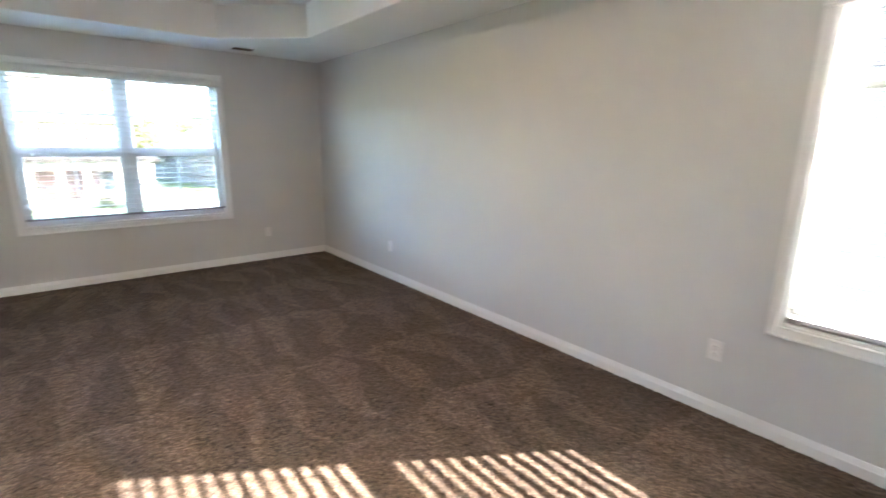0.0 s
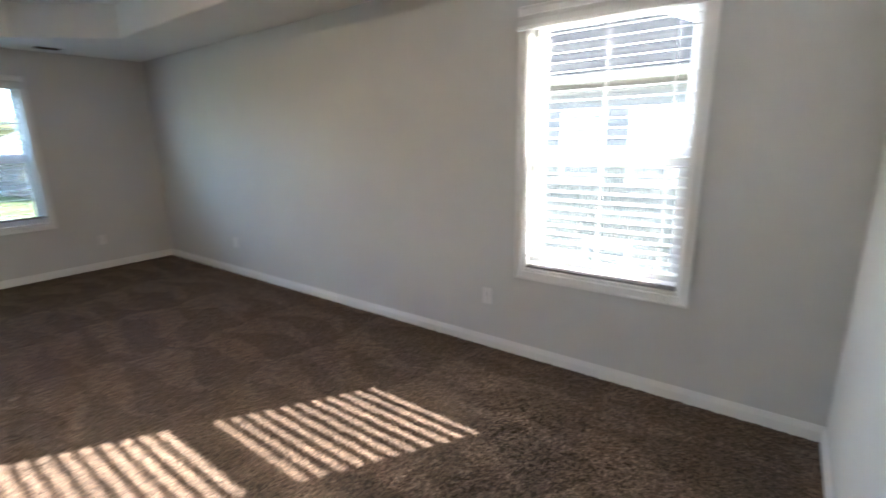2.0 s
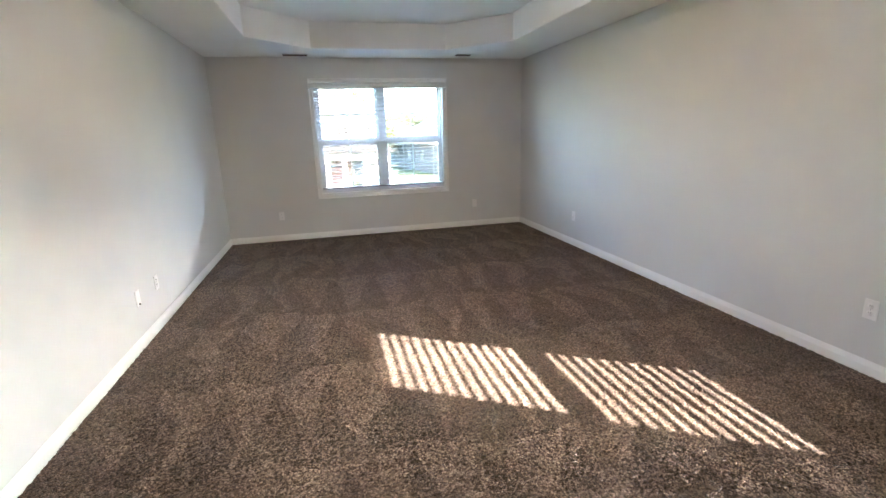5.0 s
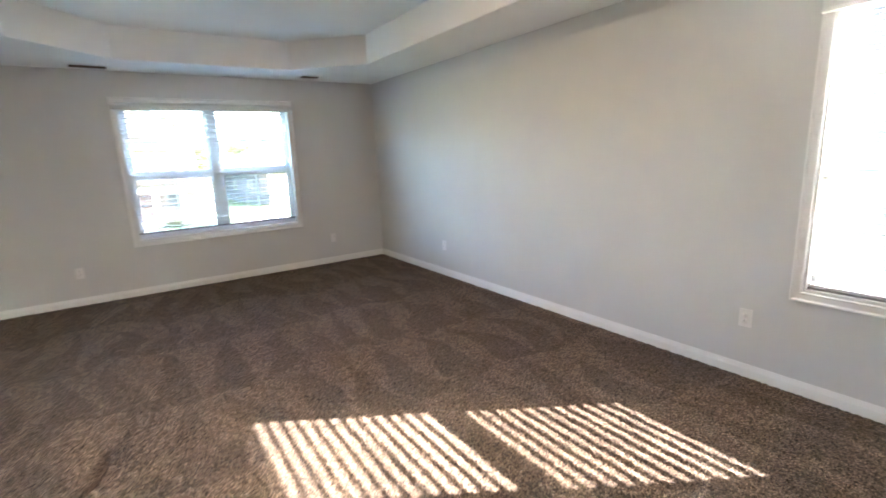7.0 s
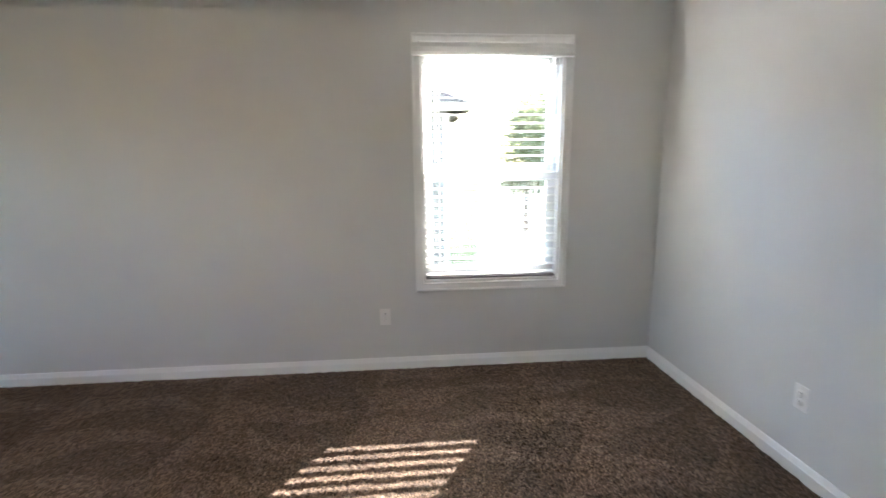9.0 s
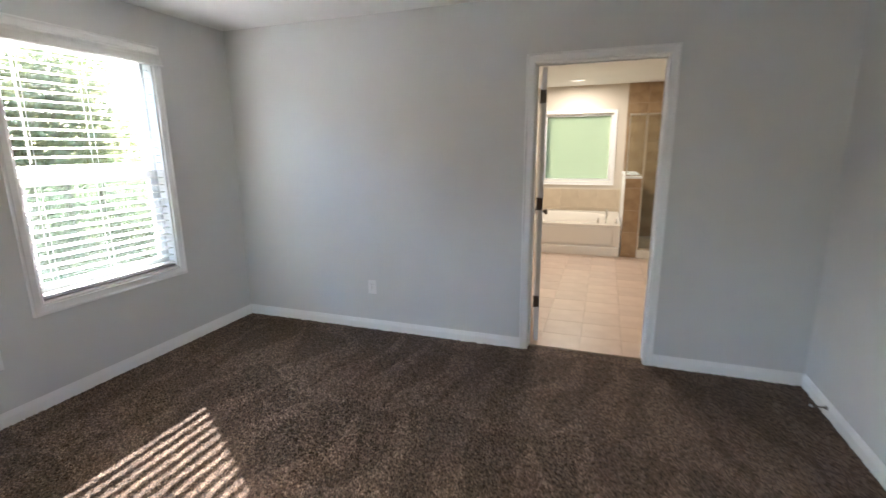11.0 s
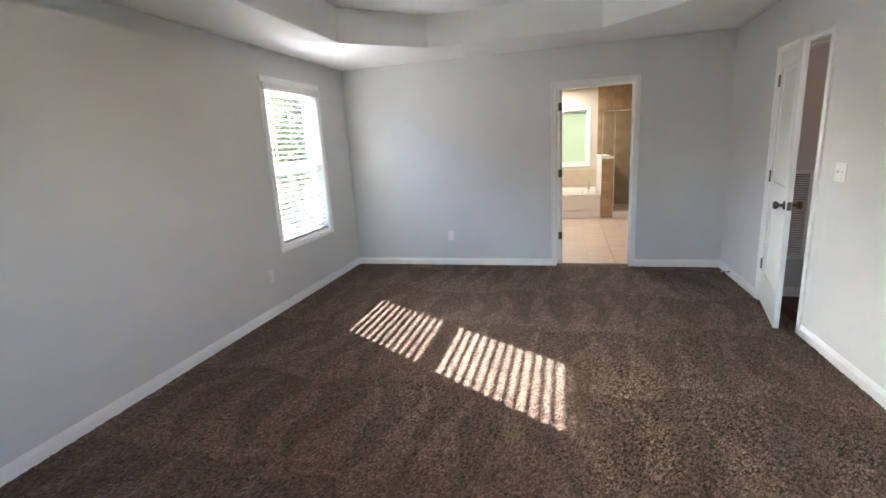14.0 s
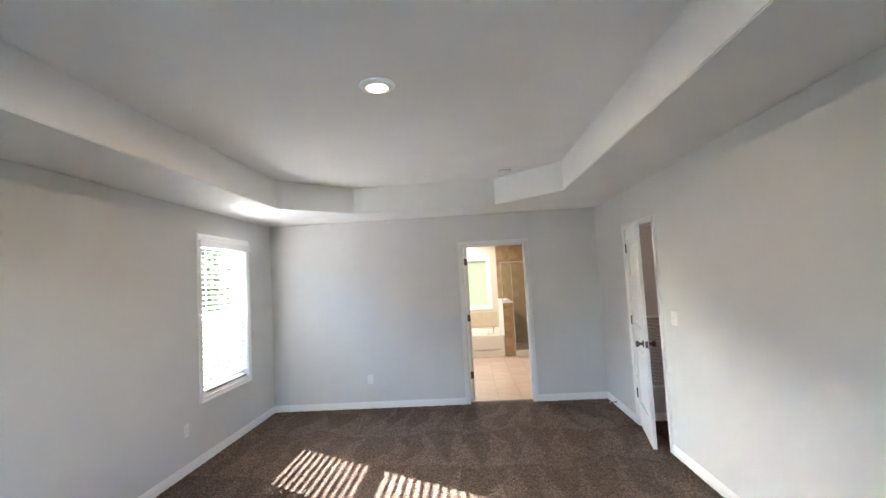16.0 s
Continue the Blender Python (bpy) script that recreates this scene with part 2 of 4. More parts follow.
# ---- mesh helpers ----
def box(bm, lo, hi, bevel=0.0, rot=None):
    x0, y0, z0 = lo
    x1, y1, z1 = hi
    vs = [bm.verts.new(p) for p in ((x0, y0, z0), (x1, y0, z0), (x1, y1, z0), (x0, y1, z0), (x0, y0, z1), (x1, y0, z1), (x1, y1, z1), (x0, y1, z1))]
    fs = [bm.faces.new([vs[i] for i in f]) for f in ((3, 2, 1, 0), (4, 5, 6, 7), (0, 1, 5, 4), (1, 2, 6, 5), (2, 3, 7, 6), (3, 0, 4, 7))]
    if bevel:
        es = list({e for f in fs for e in f.edges})
        vs = [v for v in bmesh.ops.bevel(bm, geom=es, offset=bevel, segments=2, affect="EDGES", profile=0.7)["verts"]] + [v for v in vs if v.is_valid]
    if rot:
        bmesh.ops.transform(bm, matrix=rot, verts=list({v for v in vs if v.is_valid}))
    return bm


def lathe(bm, profile, m=None, steps=24):
    """A turned shape: profile of (radius, z), round the z axis, then placed by m."""
    m = m or Matrix()
    rings = []
    for r, z in profile:
        if r < 1e-5:
            rings.append([bm.verts.new(m @ Vector((0, 0, z)))])
        else:
            rings.append([bm.verts.new(m @ Vector((r * math.cos(2 * math.pi * k / steps), r * math.sin(2 * math.pi * k / steps), z))) for k in range(steps)])
    for a, b in zip(rings, rings[1:]):
        for k in range(steps):
            k2 = (k + 1) % steps
            loop = [a[k % len(a)], a[k2 % len(a)], b[k2 % len(b)], b[k % len(b)]]
            f = bm.faces.new(list(dict.fromkeys(loop)))
            f.smooth = True
    return bm


def sweep(bm, outline, path):
    """A flat outline (list of (out, up)) swept along straight runs; path: list of (point, out vector, up vector)."""
    rings = [[bm.verts.new(Vector(p) + Vector(o) * a + Vector(u) * b) for a, b in outline] for p, o, u in path]
    n = len(outline)
    for r, s in zip(rings, rings[1:]):
        for k in range(n):
            bm.faces.new((r[k], r[(k + 1) % n], s[(k + 1) % n], s[k]))
    bm.faces.new(rings[0][::-1])
    bm.faces.new(rings[-1])
    bmesh.ops.recalc_face_normals(bm, faces=bm.faces[:])
    return bm


def mesh_of(name, bm, material):
    me = bpy.data.meshes.new(name)
    bmesh.ops.recalc_face_normals(bm, faces=bm.faces[:])
    bm.to_mesh(me)
    bm.free()
    me.materials.append(material)
    return me


def part(name, bm, material, parent=None, label="", kind=""):
    ob = new(name, mesh_of(name, bm, material) if isinstance(bm, bmesh.types.BMesh) else bm)
    if parent:
        ob.parent = parent
    return tagged(ob, label, kind=kind)


def thing(name, m, label, category="", group="", kind=""):
    ob = new(name)
    ob.empty_display_size = 0.1
    ob.matrix_basis = m
    return tagged(ob, label, category, group, kind)


def solid(name, material, label, *boxes, bevel=0.0, category=""):
    bm = bmesh.new()
    for lo, hi in boxes:
        box(bm, lo, hi, bevel)
    return tagged(part(name, bm, material), label, category, kind="structure")


# ---- the room's measures ----
XW, XE, YS, YN = -1.30, 3.03, -0.62, 6.27
CZ, TZ, TH = 2.45, 2.75, 0.12
EW = (0.088, 1.010, 0.615, 2.146)
NW = (-0.005, 1.800, 0.62, 2.126)
BD = (-0.357, 0.448, -0.02, 2.032)
ED = (0.470, 1.178, -0.02, 2.032)
BY, BX0, BX1 = -5.40, -1.45, 2.10
BW = (-0.095, 0.985, 0.93, 2.01)


def wall(name, axis, at, thick, span, holes, material, label, z0=-0.3, z1=2.6):
    """A wall along axis ('x' or 'y') with its near face at `at`, thickness `thick` (signed) and holes (u0, u1, z0, z1) through it."""
    us = sorted({*span, *(h[0] for h in holes), *(h[1] for h in holes)})
    zs = sorted({z0, z1, *(h[2] for h in holes), *(h[3] for h in holes)})
    us = [u for u in us if span[0] <= u <= span[1]]
    zs = [z for z in zs if z0 <= z <= z1]

    def full(i, k):
        if not (0 <= i < len(us) - 1 and 0 <= k < len(zs) - 1):
            return False
        u, z = (us[i] + us[i + 1]) / 2, (zs[k] + zs[k + 1]) / 2
        return not any(h[0] < u < h[1] and h[2] < z < h[3] for h in holes)

    def at3(u, w, z):
        return (u, w, z) if axis == "x" else (w, u, z)

    bm = bmesh.new()
    far = at + thick
    for i in range(len(us) - 1):
        for k in range(len(zs) - 1):
            if not full(i, k):
                continue
            a, b, c, d = us[i], us[i + 1], zs[k], zs[k + 1]
            quads = [[(a, at, c), (b, at, c), (b, at, d), (a, at, d)], [(a, far, c), (b, far, c), (b, far, d), (a, far, d)]]
            for di, dk, q in ((-1, 0, [(a, at, c), (a, far, c), (a, far, d), (a, at, d)]), (1, 0, [(b, at, c), (b, far, c), (b, far, d), (b, at, d)]),
                              (0, -1, [(a, at, c), (b, at, c), (b, far, c), (a, far, c)]), (0, 1, [(a, at, d), (b, at, d), (b, far, d), (a, far, d)])):
                if not full(i + di, k + dk):
                    quads.append(q)
            for q in quads:
                bm.faces.new([bm.verts.new(at3(*p)) for p in q])
    bmesh.ops.remove_doubles(bm, verts=bm.verts[:], dist=1e-5)
    return tagged(part(name, bm, material), label, kind="structure")


J = 0.02
wall("wall_east", "y", XE, 0.15, (-0.62, 6.27), [EW], WALL, "light grey painted wall with a tall blinds window")
wall("wall_north", "x", YN, 0.15, (-1.42, 3.18), [NW], WALL, "light grey painted wall with a wide double window")
wall("wall_west", "y", XW, -TH, (-0.62, 6.27), [(ED[0] - J, ED[1] + J, -0.29, ED[3] + J)], WALL, "light grey painted wall with an ajar door")
south = wall("wall_south", "x", YS, -TH, (-1.47, 3.18), [(BD[0] - J, BD[1] + J, -0.29, BD[3] + J)], WALL, "light grey painted wall with the bathroom doorway")



def pile(name, material, label, x0, x1, y0, y1, cell, height, seed):
    """A carpet: a closed slab whose top is an uneven pile."""
    rng = np.random.RandomState(seed)
    nx, ny = int((x1 - x0) / cell) + 1, int((y1 - y0) / cell) + 1
    xs, ys = np.meshgrid(np.linspace(x0, x1, nx), np.linspace(y0, y1, ny))
    jit = cell * 0.3
    px, py = xs + rng.uniform(-jit, jit, xs.shape), ys + rng.uniform(-jit, jit, ys.shape)
    px[:, 0], px[:, -1], py[0], py[-1] = x0, x1, y0, y1
    pz = rng.uniform(-height, 0, xs.shape)
    co = np.stack([px, py, pz], -1).reshape(-1, 3)
    k = np.arange(nx * ny).reshape(ny, nx)
    quads = np.stack([k[:-1, :-1], k[:-1, 1:], k[1:, 1:], k[1:, :-1]], -1).reshape(-1, 4)
    ring = np.concatenate([k[0], k[1:, -1], k[-1, -2::-1], k[-2:0:-1, 0]])
    low = co[ring].copy()
    low[:, 2] = -0.05
    base = len(co)
    n = len(ring)
    a = np.arange(n)
    side = np.stack([ring, base + a, base + (a + 1) % n, np.roll(ring, -1)], -1)
    me = bpy.data.meshes.new(name)
    allq = np.concatenate([quads, side])
    me.vertices.add(base + n)
    me.vertices.foreach_set("co", np.concatenate([co, low]).ravel())
    total = len(allq) * 4
    me.loops.add(total)
    me.loops.foreach_set("vertex_index", allq.ravel())
    me.polygons.add(len(allq))
    me.polygons.foreach_set("loop_start", np.arange(0, total, 4))
    me.update(calc_edges=True)
    me.materials.append(material)
    return tagged(part(name, me, None), label, kind="structure")


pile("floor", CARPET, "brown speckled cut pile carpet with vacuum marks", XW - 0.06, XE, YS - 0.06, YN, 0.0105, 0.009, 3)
solid("storey_below", SIDING_W, "light siding of the storey under the room", ((-3.2, -6.0, -3.0), (3.18, 6.42, -0.3)))
solid("floor_slab", CONCRETE, "plain floor structure under the rooms", ((-3.2, -6.0, -0.3), (3.18, 6.42, -0.051)))


def tray_ceiling():
    """The bedroom's ceiling: a flat border and a raised octagon tray in its middle, one closed mesh."""
    x0, x1, y0, y1, c = -0.62, 2.345, 0.115, 5.60, 0.65
    octo = [(x0 + c, y0), (x1 - c, y0), (x1, y0 + c), (x1, y1 - c), (x1 - c, y1), (x0 + c, y1), (x0, y1 - c), (x0, y0 + c)]
    X0, X1, Y0, Y1 = XW, XE, YS, YN
    outer = [(x0 + c, Y0), (x1 - c, Y0), (X1, Y0), (X1, y0 + c), (X1, y1 - c), (X1, Y1), (x1 - c, Y1), (x0 + c, Y1), (X0, Y1), (X0, y1 - c), (X0, y0 + c), (X0, Y0)]
    bm = bmesh.new()
    lo = [bm.verts.new((x, y, CZ)) for x, y in octo]
    hi = [bm.verts.new((x, y, TZ)) for x, y in octo]
    ou = [bm.verts.new((x, y, CZ)) for x, y in outer]
    out2 = [bm.verts.new((x, y, 2.95)) for x, y in outer]
    for f in ((ou[0], ou[1], lo[1], lo[0]), (ou[1], ou[2], ou[3], lo[2], lo[1]), (ou[3], ou[4], lo[3], lo[2]), (ou[4], ou[5], ou[6], lo[4], lo[3]),
              (ou[6], ou[7], lo[5], lo[4]), (ou[7], ou[8], ou[9], lo[6], lo[5]), (ou[9], ou[10], lo[7], lo[6]), (ou[10], ou[11], ou[0], lo[0], lo[7])):
        bm.faces.new(f)
    for k in range(8):
        bm.faces.new((lo[k], lo[(k + 1) % 8], hi[(k + 1) % 8], hi[k]))
    bm.faces.new(hi)
    for k in range(12):
        bm.faces.new((ou[k], ou[(k + 1) % 12], out2[(k + 1) % 12], out2[k]))
    bm.faces.new(out2)
    bmesh.ops.bevel(bm, geom=[e for e in bm.edges if e.verts[0] in lo and e.verts[1] in lo], offset=0.006, segments=2, affect="EDGES")
    return tagged(part("ceiling", bm, CEIL), "pale painted ceiling with an octagonal raised tray", kind="structure")


tray_ceiling()

# bathroom and hall shells
wall("bathroom_wall_south", "x", BY, -0.15, (-1.60, 2.25), [BW], BATHWALL, "beige painted bathroom wall with a frosted window")
wall("bathroom_wall_east", "y", BX1, 0.15, (BY, YS - TH), [], BATHWALL, "beige painted bathroom wall")
wall("bathroom_wall_west", "y", BX0, -0.15, (BY, YS - TH), [], BATHWALL, "beige painted bathroom wall")
wall("bathroom_wall_north", "x", YS - TH - 0.002, -0.006, (BX0, BX1), [(BD[0] - J, BD[1] + J, -0.29, BD[3] + J)], BATHWALL, "beige painted bathroom side of the doorway wall", z1=CZ)
solid("bathroom_ceiling", CEIL, "pale bathroom ceiling", ((BX0, BY, CZ), (BX1, YS - TH, 2.6)))
solid("bathroom_floor", GROUT, "grout bed of the bathroom's tile floor", ((BX0, BY, -0.05), (BX1, YS - 0.061, 0.004)))
wall("hall_wall_south", "x", 0.35, -0.12, (-3.2, XW - TH), [], WALL, "dim grey hall wall with a return air grille", z1=2.45)
wall("hall_wall_north", "x", 1.55, 0.12, (-3.2, XW - TH), [], WALL, "plain grey hall wall", z1=2.45)
wall("hall_wall_west", "y", -3.2, -0.12, (0.23, 1.67), [], WALL, "plain grey hall wall", z1=2.45)
solid("hall_ceiling", CEIL, "pale hall ceiling", ((-3.2, 0.35, CZ), (XW - TH, 1.55, 2.6)))
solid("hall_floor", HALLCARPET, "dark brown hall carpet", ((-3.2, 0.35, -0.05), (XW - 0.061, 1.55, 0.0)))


# ---- trim ----
def baseboard(runs):
    prof = [(0, -0.03), (0.014, -0.03), (0.014, 0.049), (0.012, 0.053), (0.006, 0.074), (0.004, 0.079), (0.0, 0.079)]
    for name, p, q, out in runs:
        bm = bmesh.new()
        sweep(bm, prof, [((*p, 0), (*out, 0), (0, 0, 1)), ((*q, 0), (*out, 0), (0, 0, 1))])
        tagged(part(name, bm, TRIM), "white painted baseboard along the carpet", kind="structure")


cw = 0.057
baseboard([("baseboard_east", (XE, YS), (XE, YN), (-1, 0)), ("baseboard_north", (XW, YN), (XE - 0.014, YN), (0, -1)),
           ("baseboard_west_long", (XW, ED[1] + cw), (XW, YN - 0.014), (1, 0)), ("baseboard_west_short", (XW, YS), (XW, ED[0] - cw), (1, 0)),
           ("baseboard_south_east", (BD[1] + cw, YS), (XE - 0.014, YS), (0, 1)), ("baseboard_south_west", (XW + 0.014, YS), (BD[0] - cw, YS), (0, 1)),
           ("baseboard_hall", (-3.2, 0.35), (XW - TH, 0.35), (0, 1))])
CASE = [(0, 0), (0, 0.057), (0.017, 0.057), (0.018, 0.050), (0.012, 0.040), (0.011, 0.012), (0.014, 0.006), (0.008, 0.0)]


def casing(name, plane, at, sign, hole, sill, parent=None):
    """Casing round a hole on one wall face. plane 'x': the wall face is x = at; sign: the way it looks. sill: whether it runs below too."""
    u0, u1, z0, z1 = hole
    r = 0.004
    u0, u1, z1 = u0 - r, u1 + r, z1 + r
    pts = [(u0, z1), (u1, z1)]
    if sill:
        z0 -= r
    corners = {"l": [((u0, z0), (-1, -1 if sill else 0)), ((u0, z1), (-1, 1))], "t": [((u0, z1), (-1, 1)), ((u1, z1), (1, 1))],
               "r": [((u1, z1), (1, 1)), ((u1, z0), (1, -1 if sill else 0))], "b": [((u1, z0), (1, -1)), ((u0, z0), (-1, -1))]}
    sides = "ltrb" if sill else "ltr"
    for s in sides:
        bm = bmesh.new()
        path = []
        for (u, z), (du, dz) in corners[s]:
            if plane == "x":
                path.append(((at, u, z), (sign, 0, 0), (0, du, dz)))
            else:
                path.append(((u, at, z), (0, sign, 0), (du, 0, dz)))
        sweep(bm, CASE, path)
        part("casing", bm, TRIM, parent)


def jambs(plane, at, thick, hole, parent, sill=False, material=TRIM):
    u0, u1, z0, z1 = hole
    lo, hi = min(at, at + thick), max(at, at + thick)

    def b(ua, ub, za, zb):
        return ((lo, ua, za), (hi, ub, zb)) if plane == "x" else ((ua, lo, za), (ub, hi, zb))

    pieces = [b(u0 - J, u0, z0, z1), b(u1, u1 + J, z0, z1), b(u0 - J, u1 + J, z1, z1 + J)]
    if sill:
        pieces.append(b(u0 - J, u1 + J, z0 - J, z0))
    for p in pieces:
        part("jamb", box(bmesh.new(), *p), material, parent)


# ---- doors ----
KNOB = [(0, 0), (0.033, 0), (0.033, 0.004), (0.029, 0.008), (0.013, 0.012), (0.011, 0.028), (0.016, 0.036), (0.025, 0.042), (0.0285, 0.052), (0.027, 0.062), (0.020, 0.068), (0, 0.070)]


def door_leaf(name, width, m, label, knob_z=0.93, hinge_y=0.005):
    """A two panel door leaf: its hinge edge at the origin, along +x, its thickness towards -y."""
    h, t = 2.015, 0.035
    door = thing(name, m, label, "door")
    z0 = 0.012
    bm = bmesh.new()
    s = 0.105
    panels = [(s, width - s, 0.25, 0.86), (s, width - s, 1.04, 1.90)]
    zs = [0, 0.25, 0.86, 1.04, 1.90, h]
    box(bm, (0, -t, z0), (s, 0, z0 + h), 0.0015)
    box(bm, (width - s, -t, z0), (width, 0, z0 + h), 0.0015)
    for a, b in ((0, 0.25), (0.86, 1.04), (1.90, h)):
        box(bm, (s, -t + 0.0002, z0 + a), (width - s, -0.0002, z0 + b))
    part("leaf", bm, DOORP, door)
    for a0, a1, c0, c1 in panels:
        bm = bmesh.new()
        box(bm, (a0 - 0.001, -t + 0.011, z0 + c0 - 0.001), (a1 + 0.001, -0.011, z0 + c1 + 0.001))
        for y0, y1 in ((-0.011, -0.004), (-t + 0.004, -t + 0.011)):
            g, k = 0.034, 0.055
            outer = [(a0 + g, c0 + g), (a1 - g, c0 + g), (a1 - g, c1 - g), (a0 + g, c1 - g)]
            inner = [(a0 + k, c0 + k), (a1 - k, c0 + k), (a1 - k, c1 - k), (a0 + k, c1 - k)]
            base, top = (y0, y1) if y0 > -t / 2 else (y1, y0)
            o = [bm.verts.new((x, base, z0 + z)) for x, z in outer]
            i = [bm.verts.new((x, top, z0 + z)) for x, z in inner]
            for q in range(4):
                bm.faces.new((o[q], o[(q + 1) % 4], i[(q + 1) % 4], i[q]))
            bm.faces.new(i)
        part("panel", bm, DOORP, door)
    kx = width - 0.06
    for side, y in ((1, 0.0), (-1, -t)):
        part("knob", lathe(bmesh.new(), KNOB, pose(kx, y, knob_z, -90 * side)), BRONZE, door, "dark nickel round knob")
    bm = box(bmesh.new(), (width - 0.001, -t + 0.005, knob_z - 0.03), (width + 0.0012, -0.005, knob_z + 0.03))
    box(bm, (width + 0.001, -t + 0.012, knob_z - 0.008), (width + 0.009, -0.014, knob_z + 0.008), 0.002)
    part("latch", bm, BRONZE, door, "dark nickel latch plate")
    for z in (0.333, 1.083, 1.834):
        bm = lathe(bmesh.new(), [(0, z - 0.047), (0.004, z - 0.047), (0.0075, z - 0.044), (0.0075, z + 0.044), (0.004, z + 0.047), (0, z + 0.047)], pose(-0.004, hinge_y, 0), 12)
        box(bm, (-0.0026, -0.032, z - 0.044), (-0.0002, -0.001, z + 0.044))
        part("hinge", bm, BRONZE, door, "dark nickel hinge")
    return door


d1 = thing("door_1", pose(0, 0, 0), "white door frame between bedroom and hall", kind="structure")
jambs("x", XW, -TH, ED, d1)
casing("casing", "x", XW, 1, ED, False, d1)
casing("casing", "x", XW - TH, -1, ED, False, d1)
door_leaf("hall_door", 0.702, pose(XW + 0.002, ED[0] + 0.004, 0, 0, 0, 78) @ pose(0, 0.035, 0), "white two panel door ajar into the bedroom with nickel knobs", hinge_y=-0.040)
for p in (((XW - 0.055, ED[0], 0.0), (XW - 0.04, ED[0] + 0.01, ED[3])), ((XW - 0.055, ED[1] - 0.01, 0.0), (XW - 0.04, ED[1], ED[3])), ((XW - 0.055, ED[0] + 0.01, ED[3] - 0.01), (XW - 0.04, ED[1] - 0.01, ED[3]))):
    part("stop", box(bmesh.new(), *p), TRIM, d1)
part("strike", box(bmesh.new(), (XW - 0.033, ED[1] - 0.0015, 0.90), (XW - 0.005, ED[1] + 0.001, 0.96)), BRONZE, d1)

d2 = thing("door_2", pose(0, 0, 0), "white door frame between bedroom and bathroom", kind="structure")
jambs("y", YS, -TH - 0.008, BD, d2)
casing("casing", "y", YS, 1, BD, False, d2)
casing("casing", "y", YS - TH - 0.008, -1, BD, False, d2)
BYS = YS - TH
for p in (((BD[0], BYS + 0.04, 0.004), (BD[0] + 0.01, BYS + 0.055, BD[3])), ((BD[1] - 0.01, BYS + 0.04, 0.004), (BD[1], BYS + 0.055, BD[3])), ((BD[0] + 0.01, BYS + 0.04, BD[3] - 0.01), (BD[1] - 0.01, BYS + 0.055, BD[3]))):
    part("stop", box(bmesh.new(), *p), TRIM, d2)
leaf2 = door_leaf("bathroom_door", 0.795, pose(BD[1] - 0.026, BYS - 0.014, 0, 0, 0, -81), "white two panel door standing open into the bathroom")

# ---- windows ----
def window(name, m, w, h, units, label, slat_tilt, depth=0.15):
    """A window in a hole w by h: local x along the wall, y outwards from the room's face, z up; the hole's lower corner is the origin."""
    win = thing(name, m, label, kind="structure")
    f0, f1 = 0.075, depth - 0.005
    bm = bmesh.new()
    for p in (((0, f0, 0), (0.032, f1, h)), ((w - 0.032, f0, 0), (w, f1, h)), ((0.032, f0, h - 0.032), (w - 0.032, f1, h)), ((0.032, f0, 0), (w - 0.032, f1, 0.036))):
        box(bm, *p)
    mull = 0.085
    spans = [(0.032, w - 0.032)] if units == 1 else [(0.032, w / 2 - mull / 2), (w / 2 + mull / 2, w - 0.032)]
    if units == 2:
        box(bm, (w / 2 - mull / 2, f0 - 0.006, 0.036), (w / 2 + mull / 2, f1, h - 0.032))
    part("window_frame", bm, VINYL, win, "white vinyl frame")
    lin = bmesh.new()
    box(lin, (0, 0, 0), (0.008, f0, h))
    box(lin, (w - 0.008, 0, 0), (w, f0, h))
    box(lin, (0.008, 0, h - 0.008), (w - 0.008, f0, h))
    part("lining", lin, TRIM, win)
    part("window_sill", box(bmesh.new(), (0.008, -0.001, 0), (w - 0.008, f0, 0.012), 0.002), TRIM, win, "white painted sill")
    mid = h / 2 - 0.027
    for a, b in spans:
        for low, (za, zb), (ya, yb) in ((True, (0.036, mid + 0.005), (f0 + 0.006, f0 + 0.034)), (False, (mid - 0.010, h - 0.032), (f0 + 0.037, f0 + 0.063))):
            s = 0.034
            r0, r1 = (0.045, 0.055) if low else (0.048, 0.034)
            bm = bmesh.new()
            for p in (((a, ya, za), (a + s, yb, zb)), ((b - s, ya, za), (b, yb, zb)), ((a + s, ya, zb - r1), (b - s, yb, zb)), ((a + s, ya, za), (b - s, yb, za + r0))):
                box(bm, *p)
            if low:
                for lx in (a + (b - a) * 0.3, a + (b - a) * 0.7):
                    box(bm, (lx - 0.025, ya - 0.004, zb), (lx + 0.025, yb - 0.004, zb + 0.012), 0.003)
            sash = part("sash", bm, VINYL, win, "white vinyl sash")
            yc = (ya + yb) / 2
            pane = part("pane", box(bmesh.new(), (a + s - 0.004, yc - 0.003, za + r0 - 0.004), (b - s + 0.004, yc + 0.003, zb - r1 + 0.004)), GLASS, sash)
            pane.visible_shadow = False
            if low:
                screen = part("insect_screen", box(bmesh.new(), (a + 0.002, f0 + 0.058, 0.038), (b - 0.002, f0 + 0.0585, zb - 0.012)), SCREEN, win, "grey fine insect screen")
            if units == 2:
                zc = (za + zb) / 2
                bm = box(bmesh.new(), ((a + b) / 2 - 0.007, yc + 0.004, za + s), ((a + b) / 2 + 0.007, yc + 0.010, zb - s))
                box(bm, (a + s, yc + 0.004, zc - 0.007), ((a + b) / 2 - 0.0072, yc + 0.010, zc + 0.007))
                box(bm, ((a + b) / 2 + 0.0072, yc + 0.004, zc - 0.007), (b - s, yc + 0.010, zc + 0.007))
                part("muntin", bm, VINYL, sash)
    return win


